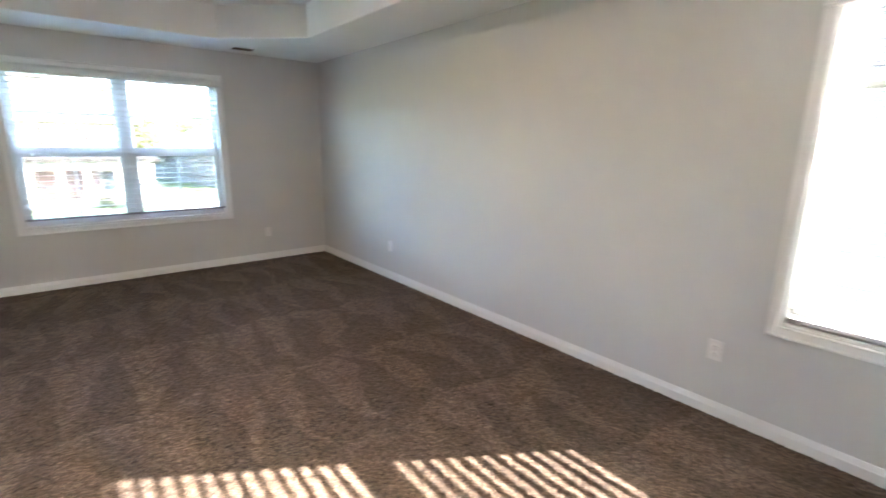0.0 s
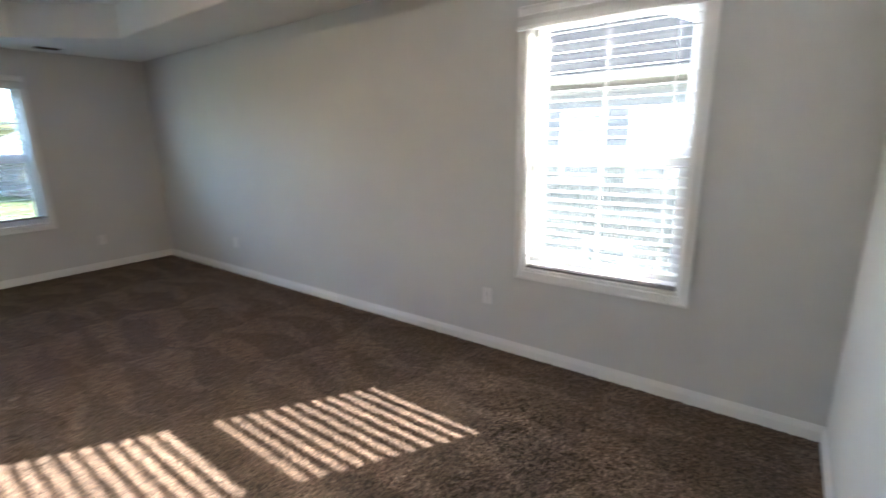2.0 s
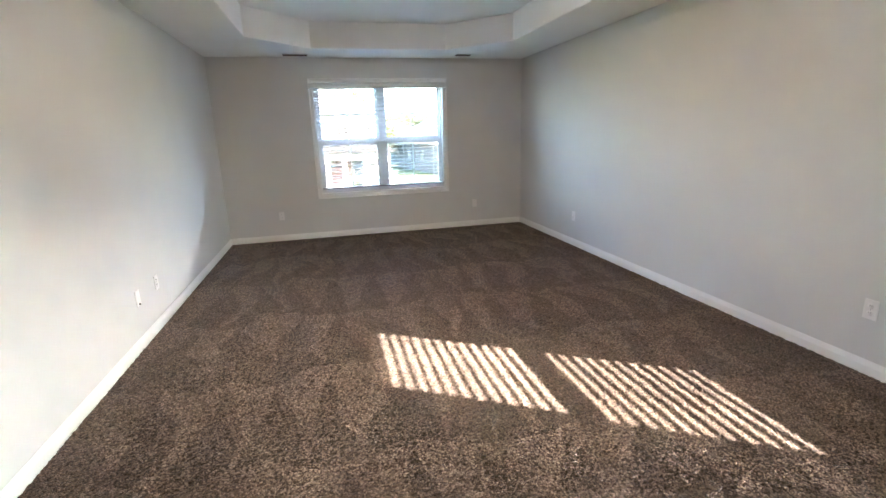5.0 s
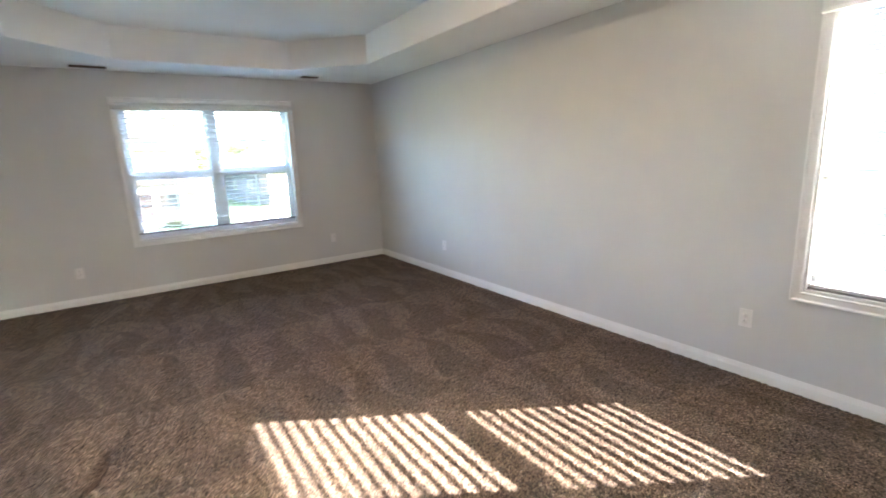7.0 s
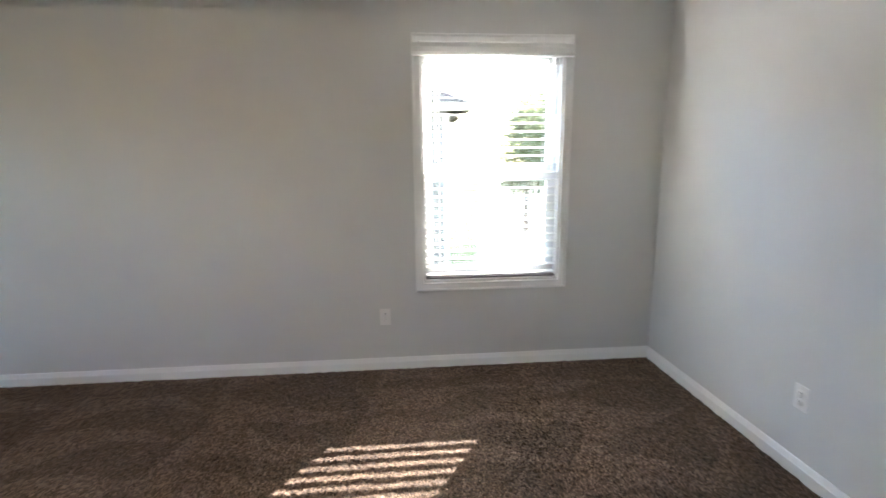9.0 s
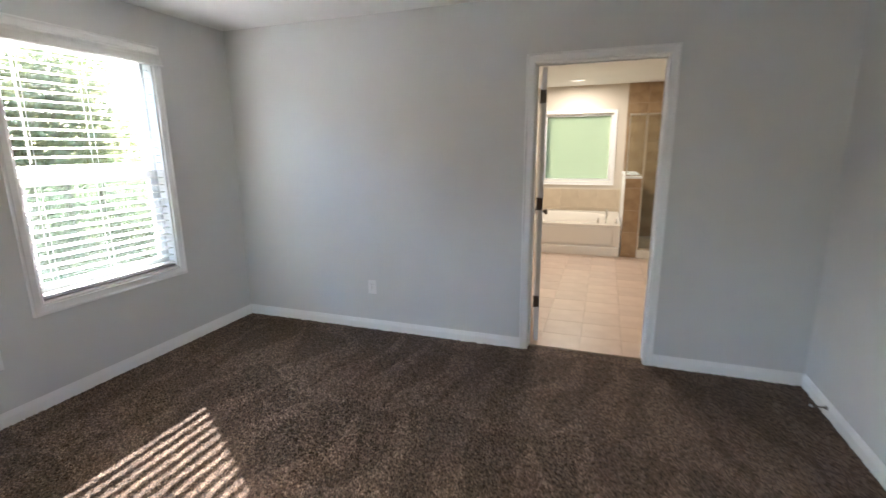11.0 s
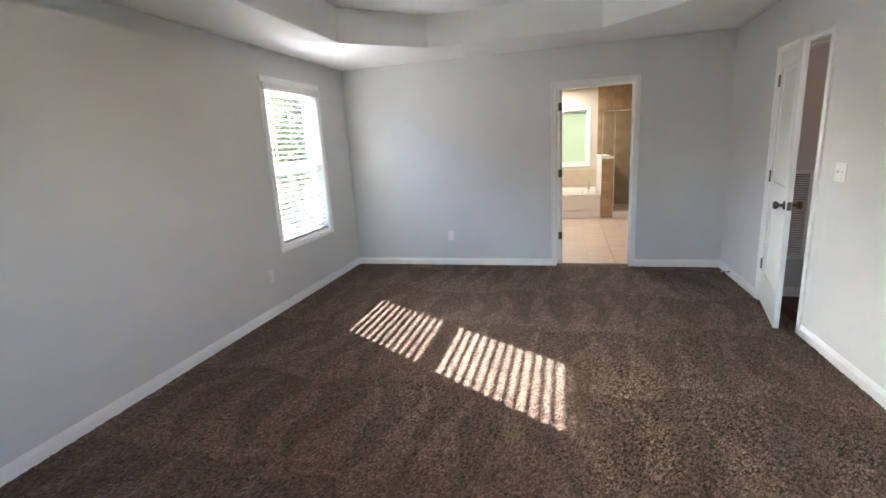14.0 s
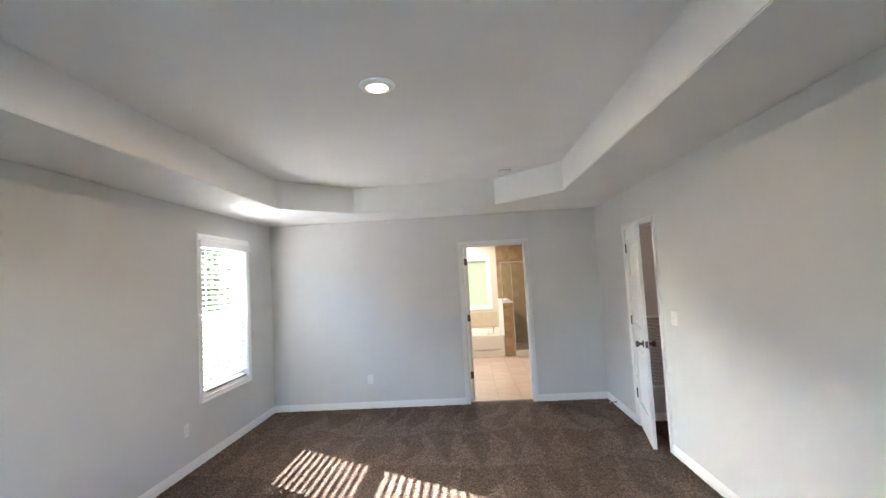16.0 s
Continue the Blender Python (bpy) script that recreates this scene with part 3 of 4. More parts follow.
def slat_mesh(w, tilt, crown_h=0.0022, thick=0.0026):
    bm = bmesh.new()
    c, s = math.cos(radians(tilt)), math.sin(radians(tilt))
    cols = 6
    rows = []
    for k in range(cols + 1):
        v = (k / cols - 0.5) * 0.050
        crown = crown_h * (1 - (2 * k / cols - 1) ** 2)
        rows.append([bm.verts.new((x, v * c - (crown + dz) * s, v * s + (crown + dz) * c)) for x in (0, w) for dz in (0, -thick)])
    for a, b in zip(rows, rows[1:]):
        bm.faces.new((a[0], a[2], b[2], b[0]))
        bm.faces.new((a[1], b[1], b[3], a[3]))
        bm.faces.new((a[0], b[0], b[1], a[1]))
        bm.faces.new((a[2], a[3], b[3], b[2]))
    bm.faces.new((rows[0][0], rows[0][1], rows[0][3], rows[0][2]))
    bm.faces.new((rows[-1][0], rows[-1][2], rows[-1][3], rows[-1][1]))
    return mesh_of("slat", bm, SLAT)


def blind(name, m, w, h, tilt, label, ladders, pitch=0.053, wand=True, rail=0.015, rail_h=0.012, crown=0.0022):
    """A slatted blind in a hole w by h, in the window's own axes."""
    b = thing(name, m, label, "window blind")
    yc = 0.036
    me = slat_mesh(w - 0.024, tilt, crown)
    top, low = h - 0.075, rail + 0.025
    n = int((top - low - 0.02) / pitch) + 1
    for k in range(n):
        ob = part("slat", me, None, b)
        ob.location = (0.012, yc, top - 0.03 - k * pitch)
    part("bottom_rail", box(bmesh.new(), (0.012, yc - 0.025, rail), (w - 0.012, yc + 0.025, rail + rail_h), 0.003), RAIL, b, "bottom rail with its backlit shade painted grey")
    part("headrail", box(bmesh.new(), (0.010, yc - 0.026, h - 0.060), (w - 0.010, yc + 0.026, h - 0.009), 0.001), SLAT, b)
    prof = [(0, 0), (0.024, 0.0), (0.029, 0.004), (0.029, 0.009), (0.022, 0.013), (0.021, 0.019), (0.018, 0.022), (0.018, 0.054), (0.021, 0.058), (0.023, 0.066), (0.027, 0.072), (0, 0.072)]
    bm = bmesh.new()
    zb = h - 0.075
    sweep(bm, prof, [((-0.056, -0.0195, zb), (0, -1, 0), (0, 0, 1)), ((w + 0.056, -0.0195, zb), (0, -1, 0), (0, 0, 1))])
    part("valance", bm, SLAT, b, "white moulded valance over the blind")
    for x in ladders:
        bm = bmesh.new()
        for y in (yc - 0.0255, yc + 0.0255):
            box(bm, (x - 0.0009, y - 0.0009, rail + rail_h - 0.001), (x + 0.0009, y + 0.0009, h - 0.06))
        part("cord", bm, SLAT, b)
    if wand:
        part("wand", lathe(bmesh.new(), [(0, 0), (0.004, 0.001), (0.004, 0.62), (0, 0.621)], pose(0.085, yc - 0.034, h - 0.72), 8), SLAT, b)
    return b


ew, eh = EW[1] - EW[0], EW[3] - EW[2]
m_e = Matrix(((0, 1, 0, XE), (-1, 0, 0, EW[1]), (0, 0, 1, EW[2]), (0, 0, 0, 1)))
window("window_1", m_e, ew, eh, 1, "tall white vinyl sash window with a closed slatted blind", 8)
wc = thing("trim_1", pose(0, 0, 0), "white moulded casing round the tall window", kind="structure")
casing("casing", "x", XE, -1, EW, True, wc)
blind("window_blind", m_e, ew, eh, 6.5, "white slatted blind lowered over the tall window", (0.11, 0.46, 0.81))
nw, nh = NW[1] - NW[0], NW[3] - NW[2]
m_n = Matrix.Translation((NW[0], YN, NW[2]))
window("window_2", m_n, nw, nh, 2, "wide white double sash window facing the street", 2)
wc = thing("trim_2", pose(0, 0, 0), "white moulded casing round the wide window", kind="structure")
casing("casing", "y", YN, -1, NW, True, wc)
blind("window_blind", m_n, nw, nh, -3, "white slatted blind with level slats over the wide window", (0.15, 0.60, 1.2, 1.65), wand=False, rail=0.07, rail_h=0.018, crown=0.0012)

# frosted bathroom window
w3 = thing("window_3", pose(BW[0], BY, BW[2]), "square frosted bathroom window in a white frame", kind="structure")
bw, bh = BW[1] - BW[0], BW[3] - BW[2]
bm = bmesh.new()
for p in (((0, -0.12, 0), (0.035, -0.05, bh)), ((bw - 0.035, -0.12, 0), (bw, -0.05, bh)), ((0.035, -0.12, 0), (bw - 0.035, -0.05, 0.035)), ((0.035, -0.12, bh - 0.035), (bw - 0.035, -0.05, bh))):
    box(bm, *p)
part("window_frame", bm, VINYL, w3)
pane = part("pane", box(bmesh.new(), (0.03, -0.09, 0.03), (bw - 0.03, -0.084, bh - 0.03)), FROST, w3, "frosted pane coloured green for the foliage light behind it")
wc = thing("trim_3", pose(0, 0, 0), "white casing round the frosted window", kind="structure")
casing("casing", "y", BY, 1, BW, True, wc)


# ---- electrical plates ----
def outlet(at, turn, label="white duplex outlet plate on the grey wall", kind="outlet"):
    o = thing("wall_outlet" if kind == "outlet" else "light_switch", pose(*at, 0, 0, turn), label, kind, group="wall outlets round the room")
    part("plate", box(bmesh.new(), (-0.036, -0.006, -0.058), (0.036, 0, 0.058), 0.003), PLATE, o)
    if kind == "outlet":
        for z in (-0.021, 0.021):
            rec = part("receptacle", lathe(bmesh.new(), [(0, 0), (0.0165, 0), (0.0165, 0.002), (0, 0.002)], pose(0, -0.006, z, 90), 20), PLATE, o)
            for x, hgt in ((-0.0055, 0.0045), (0.0055, 0.0035)):
                part("slot", box(bmesh.new(), (x - 0.0009, -0.0086, z - hgt + 0.003), (x + 0.0009, -0.0079, z + hgt + 0.003)), BLACK, rec)
        part("screw", lathe(bmesh.new(), [(0, 0), (0.003, 0), (0.002, 0.001), (0, 0.001)], pose(0, -0.006, 0, 90), 10), CHROME, o)
    return o


outlet((XE, 1.287, 0.378), -90, "white duplex outlet plate under the tall window")
outlet((XE, 4.600, 0.365), -90)
outlet((2.265, YN, 0.350), 0, "white duplex outlet plate beside the wide window")
outlet((-0.591, YN, 0.350), 0)
outlet((XW, 3.41, 0.350), 90)
outlet((1.744, YS, 0.365), 180, "white duplex outlet plate on the doorway wall")
# cable plate
o = thing("cable_plate", pose(XW, 3.03, 0.35, 0, 0, 90), "white cable plate with a dark socket on the grey wall", "wall plate")
part("plate", box(bmesh.new(), (-0.036, -0.006, -0.058), (0.036, 0, 0.058), 0.003), PLATE, o)
part("socket", lathe(bmesh.new(), [(0, 0), (0.006, 0), (0.006, 0.009), (0.002, 0.010), (0, 0.010)], pose(0, -0.006, -0.045, 90), 12), BRONZE, o)
# switch
o = thing("light_switch", pose(XW, 1.478, 1.185, 0, 0, 90), "white double toggle switch plate beside the hall door", "light switch")
part("plate", box(bmesh.new(), (-0.058, -0.006, -0.058), (0.058, 0, 0.058), 0.003), PLATE, o)
for x in (-0.023, 0.023):
    part("toggle", box(bmesh.new(), (x - 0.005, -0.016, -0.004), (x + 0.005, -0.005, 0.012), 0.002), PLATE, o)

# ---- ceiling fittings ----
o = thing("recessed_light", pose(0.857, 2.875, TZ), "round recessed ceiling light glowing warm", "ceiling light")
part("ring", lathe(bmesh.new(), [(0.099, 0), (0.101, -0.006), (0.095, -0.014), (0.066, -0.021), (0.060, -0.014), (0.060, 0)], None, 40), TRIM, o, "white trim ring")
part("lens", lathe(bmesh.new(), [(0, -0.034), (0.030, -0.033), (0.050, -0.027), (0.0575, -0.018), (0.0585, -0.012), (0, -0.012)], None, 40), glow("warm_lens", (1.0, 0.58, 0.30), 0.16), o, "glowing warm lens")
o = thing("smoke_detector", pose(-0.06, 0.58, TZ), "round white smoke detector on the raised ceiling", "smoke detector")
part("base", lathe(bmesh.new(), [(0, 0), (0.084, 0), (0.084, -0.010), (0.078, -0.014), (0, -0.014)], None, 36), PLATE, o)
part("cover", lathe(bmesh.new(), [(0, -0.014), (0.066, -0.014), (0.066, -0.020), (0.072, -0.022), (0.071, -0.036), (0.058, -0.048), (0.026, -0.053), (0, -0.053)], None, 36), PLATE, o)
for k in range(12):
    part("vent_slot", box(bmesh.new(), (0.060, -0.010, -0.0205), (0.0668, 0.010, -0.0155), 0, pose(0, 0, 0, 0, 0, k * 30)), BLACK, o)
part("button", lathe(bmesh.new(), [(0, -0.0525), (0.012, -0.0525), (0.011, -0.0550), (0, -0.0555)], pose(0.02, 0, 0.001), 16), PLATE, o)


def vent(x, y, w, label):
    v = thing("ceiling_vent", pose(x, y, CZ), label, "air vent", group="ceiling air vents")
    bm = bmesh.new()
    d = 0.14
    for p in (((-w / 2, -d / 2, -0.005), (w / 2, -d / 2 + 0.02, 0)), ((-w / 2, d / 2 - 0.02, -0.005), (w / 2, d / 2, 0)),
              ((-w / 2, -d / 2 + 0.02, -0.005), (-w / 2 + 0.02, d / 2 - 0.02, 0)), ((w / 2 - 0.02, -d / 2 + 0.02, -0.005), (w / 2, d / 2 - 0.02, 0))):
        box(bm, *p)
    part("frame", bm, TRIM, v)
    part("backing", box(bmesh.new(), (-w / 2 + 0.02, -d / 2 + 0.02, -0.0015), (w / 2 - 0.02, d / 2 - 0.02, 0)), BLACK, v)
    n = 6
    for k in range(n):
        yy = -d / 2 + 0.028 + k * (d - 0.056) / (n - 1)
        part("slat", box(bmesh.new(), (-w / 2 + 0.02, -0.0007, -0.007), (w / 2 - 0.02, 0.0007, 0.007), 0, pose(0, yy, -0.006, 38)), BRONZE, v)


vent(-0.18, 6.05, 0.34, "dark slatted air vent in the low ceiling")
vent(2.03, 5.95, 0.24, "short dark slatted air vent in the low ceiling")

# door stop on the baseboard
o = thing("door_stop", pose(XW + 0.014, -0.26, 0.045, 0, 90, 0), "dark metal spring door stop with a white tip", "door stop")
bm = lathe(bmesh.new(), [(0, 0), (0.012, 0), (0.012, 0.004), (0.006, 0.006), (0, 0.006)], None, 16)
for k in range(14):
    lathe(bm, [(0.003, 0.006 + k * 0.0045), (0.0055, 0.008 + k * 0.0045), (0.003, 0.010 + k * 0.0045)], None, 12)
part("spring", bm, BRONZE, o)
part("tip", lathe(bmesh.new(), [(0, 0.068), (0.006, 0.068), (0.0065, 0.078), (0, 0.080)], None, 14), RUBBER, o)

# ---- bathroom ----
tub = thing("bathtub", pose(0, 0, 0), "cream built-in garden bathtub under the frosted window", "bathtub")
TX0, TX1, TY0, TY1, TR = -0.27, 1.60, BY, -3.95, 0.44


def tub_body():
    bm = bmesh.new()
    cx, cy = (TX0 + TX1) / 2, (TY0 + TY1) / 2
    n = 32
    rect = []
    for k in range(n):
        a = 2 * math.pi * k / n
        c, s = math.cos(a), math.sin(a)
        q = max(abs(c), abs(s))
        rect.append((cx + c / q * (TX1 - TX0) / 2, cy + s / q * (TY1 - TY0) / 2))
    rings = [[bm.verts.new((x, y, 0.004)) for x, y in rect], [bm.verts.new((x, y, TR - 0.008)) for x, y in rect], [bm.verts.new((cx + (x - cx) * 0.99, cy + (y - cy) * 0.99, TR)) for x, y in rect]]
    for rx, ry, z in ((0.78, 0.56, TR), (0.75, 0.53, TR - 0.02), (0.70, 0.48, TR - 0.15), (0.62, 0.42, TR - 0.32), (0.5, 0.32, TR - 0.36)):
        rings.append([bm.verts.new((cx + rx * math.copysign(abs(math.cos(2 * math.pi * k / n)) ** 0.7, math.cos(2 * math.pi * k / n)), cy + ry * math.copysign(abs(math.sin(2 * math.pi * k / n)) ** 0.7, math.sin(2 * math.pi * k / n)), z)) for k in range(n)])
    for r, s in zip(rings, rings[1:]):
        for k in range(n):
            f = bm.faces.new((r[k], r[(k + 1) % n], s[(k + 1) % n], s[k]))
            f.smooth = len(rings) and r in rings[3:]
    bm.faces.new(rings[-1])
    return bm


part("basin", tub_body(), TUB, tub)
part("apron", box(bmesh.new(), (TX0 + 0.10, TY1 + 0.001, 0.16), (TX1 - 0.1, TY1 + 0.016, 0.40), 0.010), TUB, tub)
part("skirt", box(bmesh.new(), (TX0 + 0.002, TY1 + 0.001, 0.004), (TX1, TY1 + 0.030, 0.13), 0.010), TUB, tub)
f = thing("tub_faucet", pose(-0.08, -4.12, TR), "chrome tub faucet with a tall curved spout and handles", "faucet")
bm = bmesh.new()
pts = [Vector((0, 0, 0)), Vector((0, 0, 0.10)), Vector((0.0, -0.01, 0.155)), Vector((0.0, -0.045, 0.185)), Vector((0.0, -0.09, 0.18)), Vector((0, -0.12, 0.155))]
prev = None
for k, p in enumerate(pts):
    d = (pts[min(k + 1, len(pts) - 1)] - pts[max(k - 1, 0)]).normalized()
    q = d.to_track_quat("Z", "Y").to_matrix()
    ring = [bm.verts.new(p + q @ Vector((0.012 * math.cos(a), 0.012 * math.sin(a), 0))) for a in [2 * math.pi * j / 12 for j in range(12)]]
    if prev:
        for j in range(12):
            bm.faces.new((prev[j], prev[(j + 1) % 12], ring[(j + 1) % 12], ring[j])).smooth = True
    prev = ring
bm.faces.new(prev)
part("spout", bm, CHROME, f)
for dx in (-0.13, 0.11):
    part("handle", lathe(bmesh.new(), [(0, 0), (0.022, 0), (0.020, 0.012), (0.010, 0.022), (0.012, 0.045), (0.018, 0.055), (0.016, 0.064), (0, 0.068)], pose(dx, 0, 0), 18), CHROME, f)

solid("knee_wall", TRIM, "white capped half wall between tub and shower", ((-0.478, -5.399, 0.004), (-0.285, -3.962, 1.075)), ((-0.485, -5.399, 1.075), (-0.272, -3.945, 1.10)))
solid("shower_curb", TUB, "cream shower curb", ((BX0, -4.05, 0.004), (-0.487, -3.94, 0.11)), bevel=0.008)
solid("shower_pan", TUB, "cream shower floor", ((BX0, BY, 0.004), (-0.487, -4.051, 0.04)))
sc = thing("shower_screen", pose(0, 0, 0), "framed glass shower screen on the half wall and curb", "shower screen")
bm = bmesh.new()
for p in (((-0.505, -4.01, 0.111), (-0.487, -3.985, 1.90)), ((BX0 + 0.01, -4.01, 1.882), (-0.282, -3.985, 1.905)), ((-0.300, -4.01, 1.101), (-0.282, -3.985, 1.882)), ((-0.486, -4.01, 1.101), (-0.301, -3.985, 1.118)), ((BX0 + 0.01, -4.01, 0.111), (-0.506, -3.985, 0.128))):
    box(bm, *p)
part("frame", bm, mat_frame := Mat("shower_frame_metal", (0.72, 0.68, 0.60), 0.25, 0.8).m, sc)
for p in (((-0.487, -4.0, 1.118), (-0.300, -3.995, 1.882)), ((BX0 + 0.01, -4.0, 0.128), (-0.505, -3.995, 1.882))):
    part("pane", box(bmesh.new(), *p), GLASS, sc)
o = thing("recessed_light", pose(0.44, -4.75, CZ), "small lit recessed ceiling light in the bathroom", "ceiling light")
part("ring", lathe(bmesh.new(), [(0.072, 0), (0.098, 0), (0.098, -0.004), (0.090, -0.010), (0.076, -0.012), (0.072, -0.008)], None, 32), TRIM, o, "white trim ring")
part("lens", lathe(bmesh.new(), [(0, -0.008), (0.0725, -0.008), (0.0725, -0.004), (0, -0.004)], None, 32), GLOW, o, "glowing warm lens")

# ---- hall grille ----
g = thing("return_grille", pose(-1.75, 0.35, 0.34), "large white louvred return air grille on the hall wall", "air grille")
gw, gh = 0.60, 0.77
bm = bmesh.new()
for p in (((-gw / 2, 0.0, 0), (-gw / 2 + 0.03, 0.012, gh)), ((gw / 2 - 0.03, 0, 0), (gw / 2, 0.012, gh)), ((-gw / 2 + 0.03, 0, 0), (gw / 2 - 0.03, 0.012, 0.03)), ((-gw / 2 + 0.03, 0, gh - 0.03), (gw / 2 - 0.03, 0.012, gh)),
          ((0.10, 0, 0.03), (0.12, 0.012, gh - 0.03)), ((-0.12, 0, 0.03), (-0.10, 0.012, gh - 0.03))):
    box(bm, *p)
part("frame", bm, TRIM, g)
part("backing", box(bmesh.new(), (-gw / 2 + 0.03, 0.0005, 0.03), (gw / 2 - 0.03, 0.002, gh - 0.03)), BLACK, g)
lm = mesh_of("louvre", box(bmesh.new(), (-gw / 2 + 0.03, -0.006, -0.0008), (gw / 2 - 0.03, 0.006, 0.0008), 0, pose(0, 0, 0, -40)), TRIM)
for k in range(47):
    part("louvre", lm, None, g).location = (0, 0.0075, 0.038 + k * 0.015)

# ---- outdoors ----
GZ = -3.0
bm = bmesh.new()
bmesh.ops.create_grid(bm, x_segments=24, y_segments=24, size=900)
bmesh.ops.translate(bm, verts=bm.verts, vec=(0, 0, GZ))
tagged(part("ground", bm, LAWN), "green lawn around the houses", kind="structure")
solid("road", ASPHALT, "grey asphalt street", ((-120, 17, GZ - 0.1), (120, 24, GZ + 0.01)))
for y0, y1 in ((16.7, 17.0), (24.0, 24.3)):
    solid("kerb", CONCRETE, "pale concrete kerb", ((-120, y0, GZ - 0.1), (120, y1, GZ + 0.14)))
solid("pavement", CONCRETE, "pale concrete pavement across the street", ((-120, 25.5, GZ - 0.1), (120, 26.8, GZ + 0.05)))
solid("driveway", CONCRETE, "pale concrete driveway", ((6.0, 26.8, GZ - 0.1), (10.5, 37.0, GZ + 0.045)))


def house_window(parent, plane, at, sign, u0, u1, z0, z1, depth=0.05, cols=1):
    def b(ua, ub, za, zb, d0, d1):
        lo, hi = sorted((at + sign * d0, at + sign * d1))
        return ((lo, ua, za), (hi, ub, zb)) if plane == "x" else ((ua, lo, za), (ub, hi, zb))

    win = new("window")
    win.parent = parent
    bm = bmesh.new()
    t = 0.09
    for q in ((u0, u0 + t, z0, z1), (u1 - t, u1, z0, z1), (u0 + t, u1 - t, z0, z0 + t), (u0 + t, u1 - t, z1 - t, z1), (u0 + t, u1 - t, (z0 + z1) / 2 - 0.025, (z0 + z1) / 2 + 0.025)):
        box(bm, *b(*q, 0.001, depth))
    part("frame", bm, HOUSETRIM, win)
    for za, zb in ((z0 + t, (z0 + z1) / 2 - 0.025), ((z0 + z1) / 2 + 0.025, z1 - t)):
        part("pane", box(bmesh.new(), *b(u0 + t, u1 - t, za, zb, 0.001, 0.02)), DARKPANE, win)


def hip_roof(bm, x0, x1, y0, y1, z, rise, over=0.4, thick=0.18):
    x0, x1, y0, y1 = x0 - over, x1 + over, y0 - over, y1 + over
    w, d = x1 - x0, y1 - y0
    half = min(w, d) / 2
    if w > d:
        ridge = [(x0 + half, (y0 + y1) / 2), (x1 - half, (y0 + y1) / 2)]
    else:
        ridge = [((x0 + x1) / 2, y0 + half), ((x0 + x1) / 2, y1 - half)]
    a = [bm.verts.new((x, y, z)) for x, y in ((x0, y0), (x1, y0), (x1, y1), (x0, y1))]
    lo = [bm.verts.new((v.co.x, v.co.y, z - thick)) for v in a]
    r = [bm.verts.new((x, y, z + rise)) for x, y in ridge]
    if w > d:
        fs = ((a[0], a[1], r[1], r[0]), (a[1], a[2], r[1]), (a[2], a[3], r[0], r[1]), (a[3], a[0], r[0]))
    else:
        fs = ((a[0], a[1], r[0]), (a[1], a[2], r[1], r[0]), (a[2], a[3], r[1]), (a[3], a[0], r[0], r[1]))
    for f in fs:
        bm.faces.new(f)
    for k in range(4):
        bm.faces.new((a[k], lo[k], lo[(k + 1) % 4], a[(k + 1) % 4]))
    bm.faces.new(lo)
    return bm


def fascia(parent, x0, x1, y0, y1, z, over, h, material):
    bm = bmesh.new()
    x0, x1, y0, y1 = x0 - over - 0.03, x1 + over + 0.03, y0 - over - 0.03, y1 + over + 0.03
    for p in (((x0, y0, z - h), (x1, y0 + 0.03, z)), ((x0, y1 - 0.03, z - h), (x1, y1, z)), ((x0, y0 + 0.03, z - h), (x0 + 0.03, y1 - 0.03, z)), ((x1 - 0.03, y0 + 0.03, z - h), (x1, y1 - 0.03, z))):
        box(bm, *p)
    part("fascia", bm, material, parent)


# neighbour to the east
nb = thing("house", pose(0, 0, 0), "two storey grey siding house beside the bedroom with white window trim", "house")
part("wall", box(bmesh.new(), (10.0, 0.17, GZ), (19.0, 13.0, 2.52)), SIDING_G, nb)
part("roof", hip_roof(bmesh.new(), 10.0, 19.0, 0.17, 13.0, 2.62, 2.7, 0.42, 0.06), ROOF, nb, "dark shingle hip roof")
fascia(nb, 10.0, 19.0, 0.17, 13.0, 2.60, 0.42, 0.16, FASCIA)
bm = bmesh.new()
for y in (0.15, 12.92):
    box(bm, (9.975, y, GZ), (10.10, y + 0.11, 2.42))
part("corner_board", bm, HOUSETRIM, nb, "white corner boards")
for u0, u1, z0, z1 in ((1.32, 2.27, 0.50, 1.92), (2.72, 3.67, 0.50, 1.92), (6.2, 7.2, 0.50, 1.92), (9.5, 10.5, 0.50, 1.92), (2.08, 3.05, -2.0, -0.72), (7.0, 8.0, -2.2, -0.72)):
    house_window(nb, "x", 10.0, -1, u0, u1, z0, z1)

# brick and siding house across the street
h1 = thing("house", pose(0, 0, 0), "two storey house with a white columned brick porch across the street", "house")
part("wall", box(bmesh.new(), (-7.5, 41.0, GZ), (4.6, 51.0, 2.7)), SIDING_W, h1, "pale siding walls")
part("brick_front", box(bmesh.new(), (-7.45, 40.85, GZ), (4.55, 40.998, -0.35)), BRICK, h1, "red brick lower front")
part("roof", hip_roof(bmesh.new(), -7.5, 4.6, 41.0, 51.0, 2.75, 5.2, 0.5), ROOF, h1, "dark shingle hip roof")
fascia(h1, -7.5, 4.6, 41.0, 51.0, 2.74, 0.5, 0.2, HOUSETRIM)
part("porch_roof", hip_roof(bmesh.new(), -3.3, 5.4, 38.9, 40.8, 0.15, 0.75, 0.3), ROOF, h1, "low shingle porch roof")
part("porch_beam", box(bmesh.new(), (-3.2, 38.95, -0.55), (5.3, 39.2, -0.05)), HOUSETRIM, h1, "white porch beam")
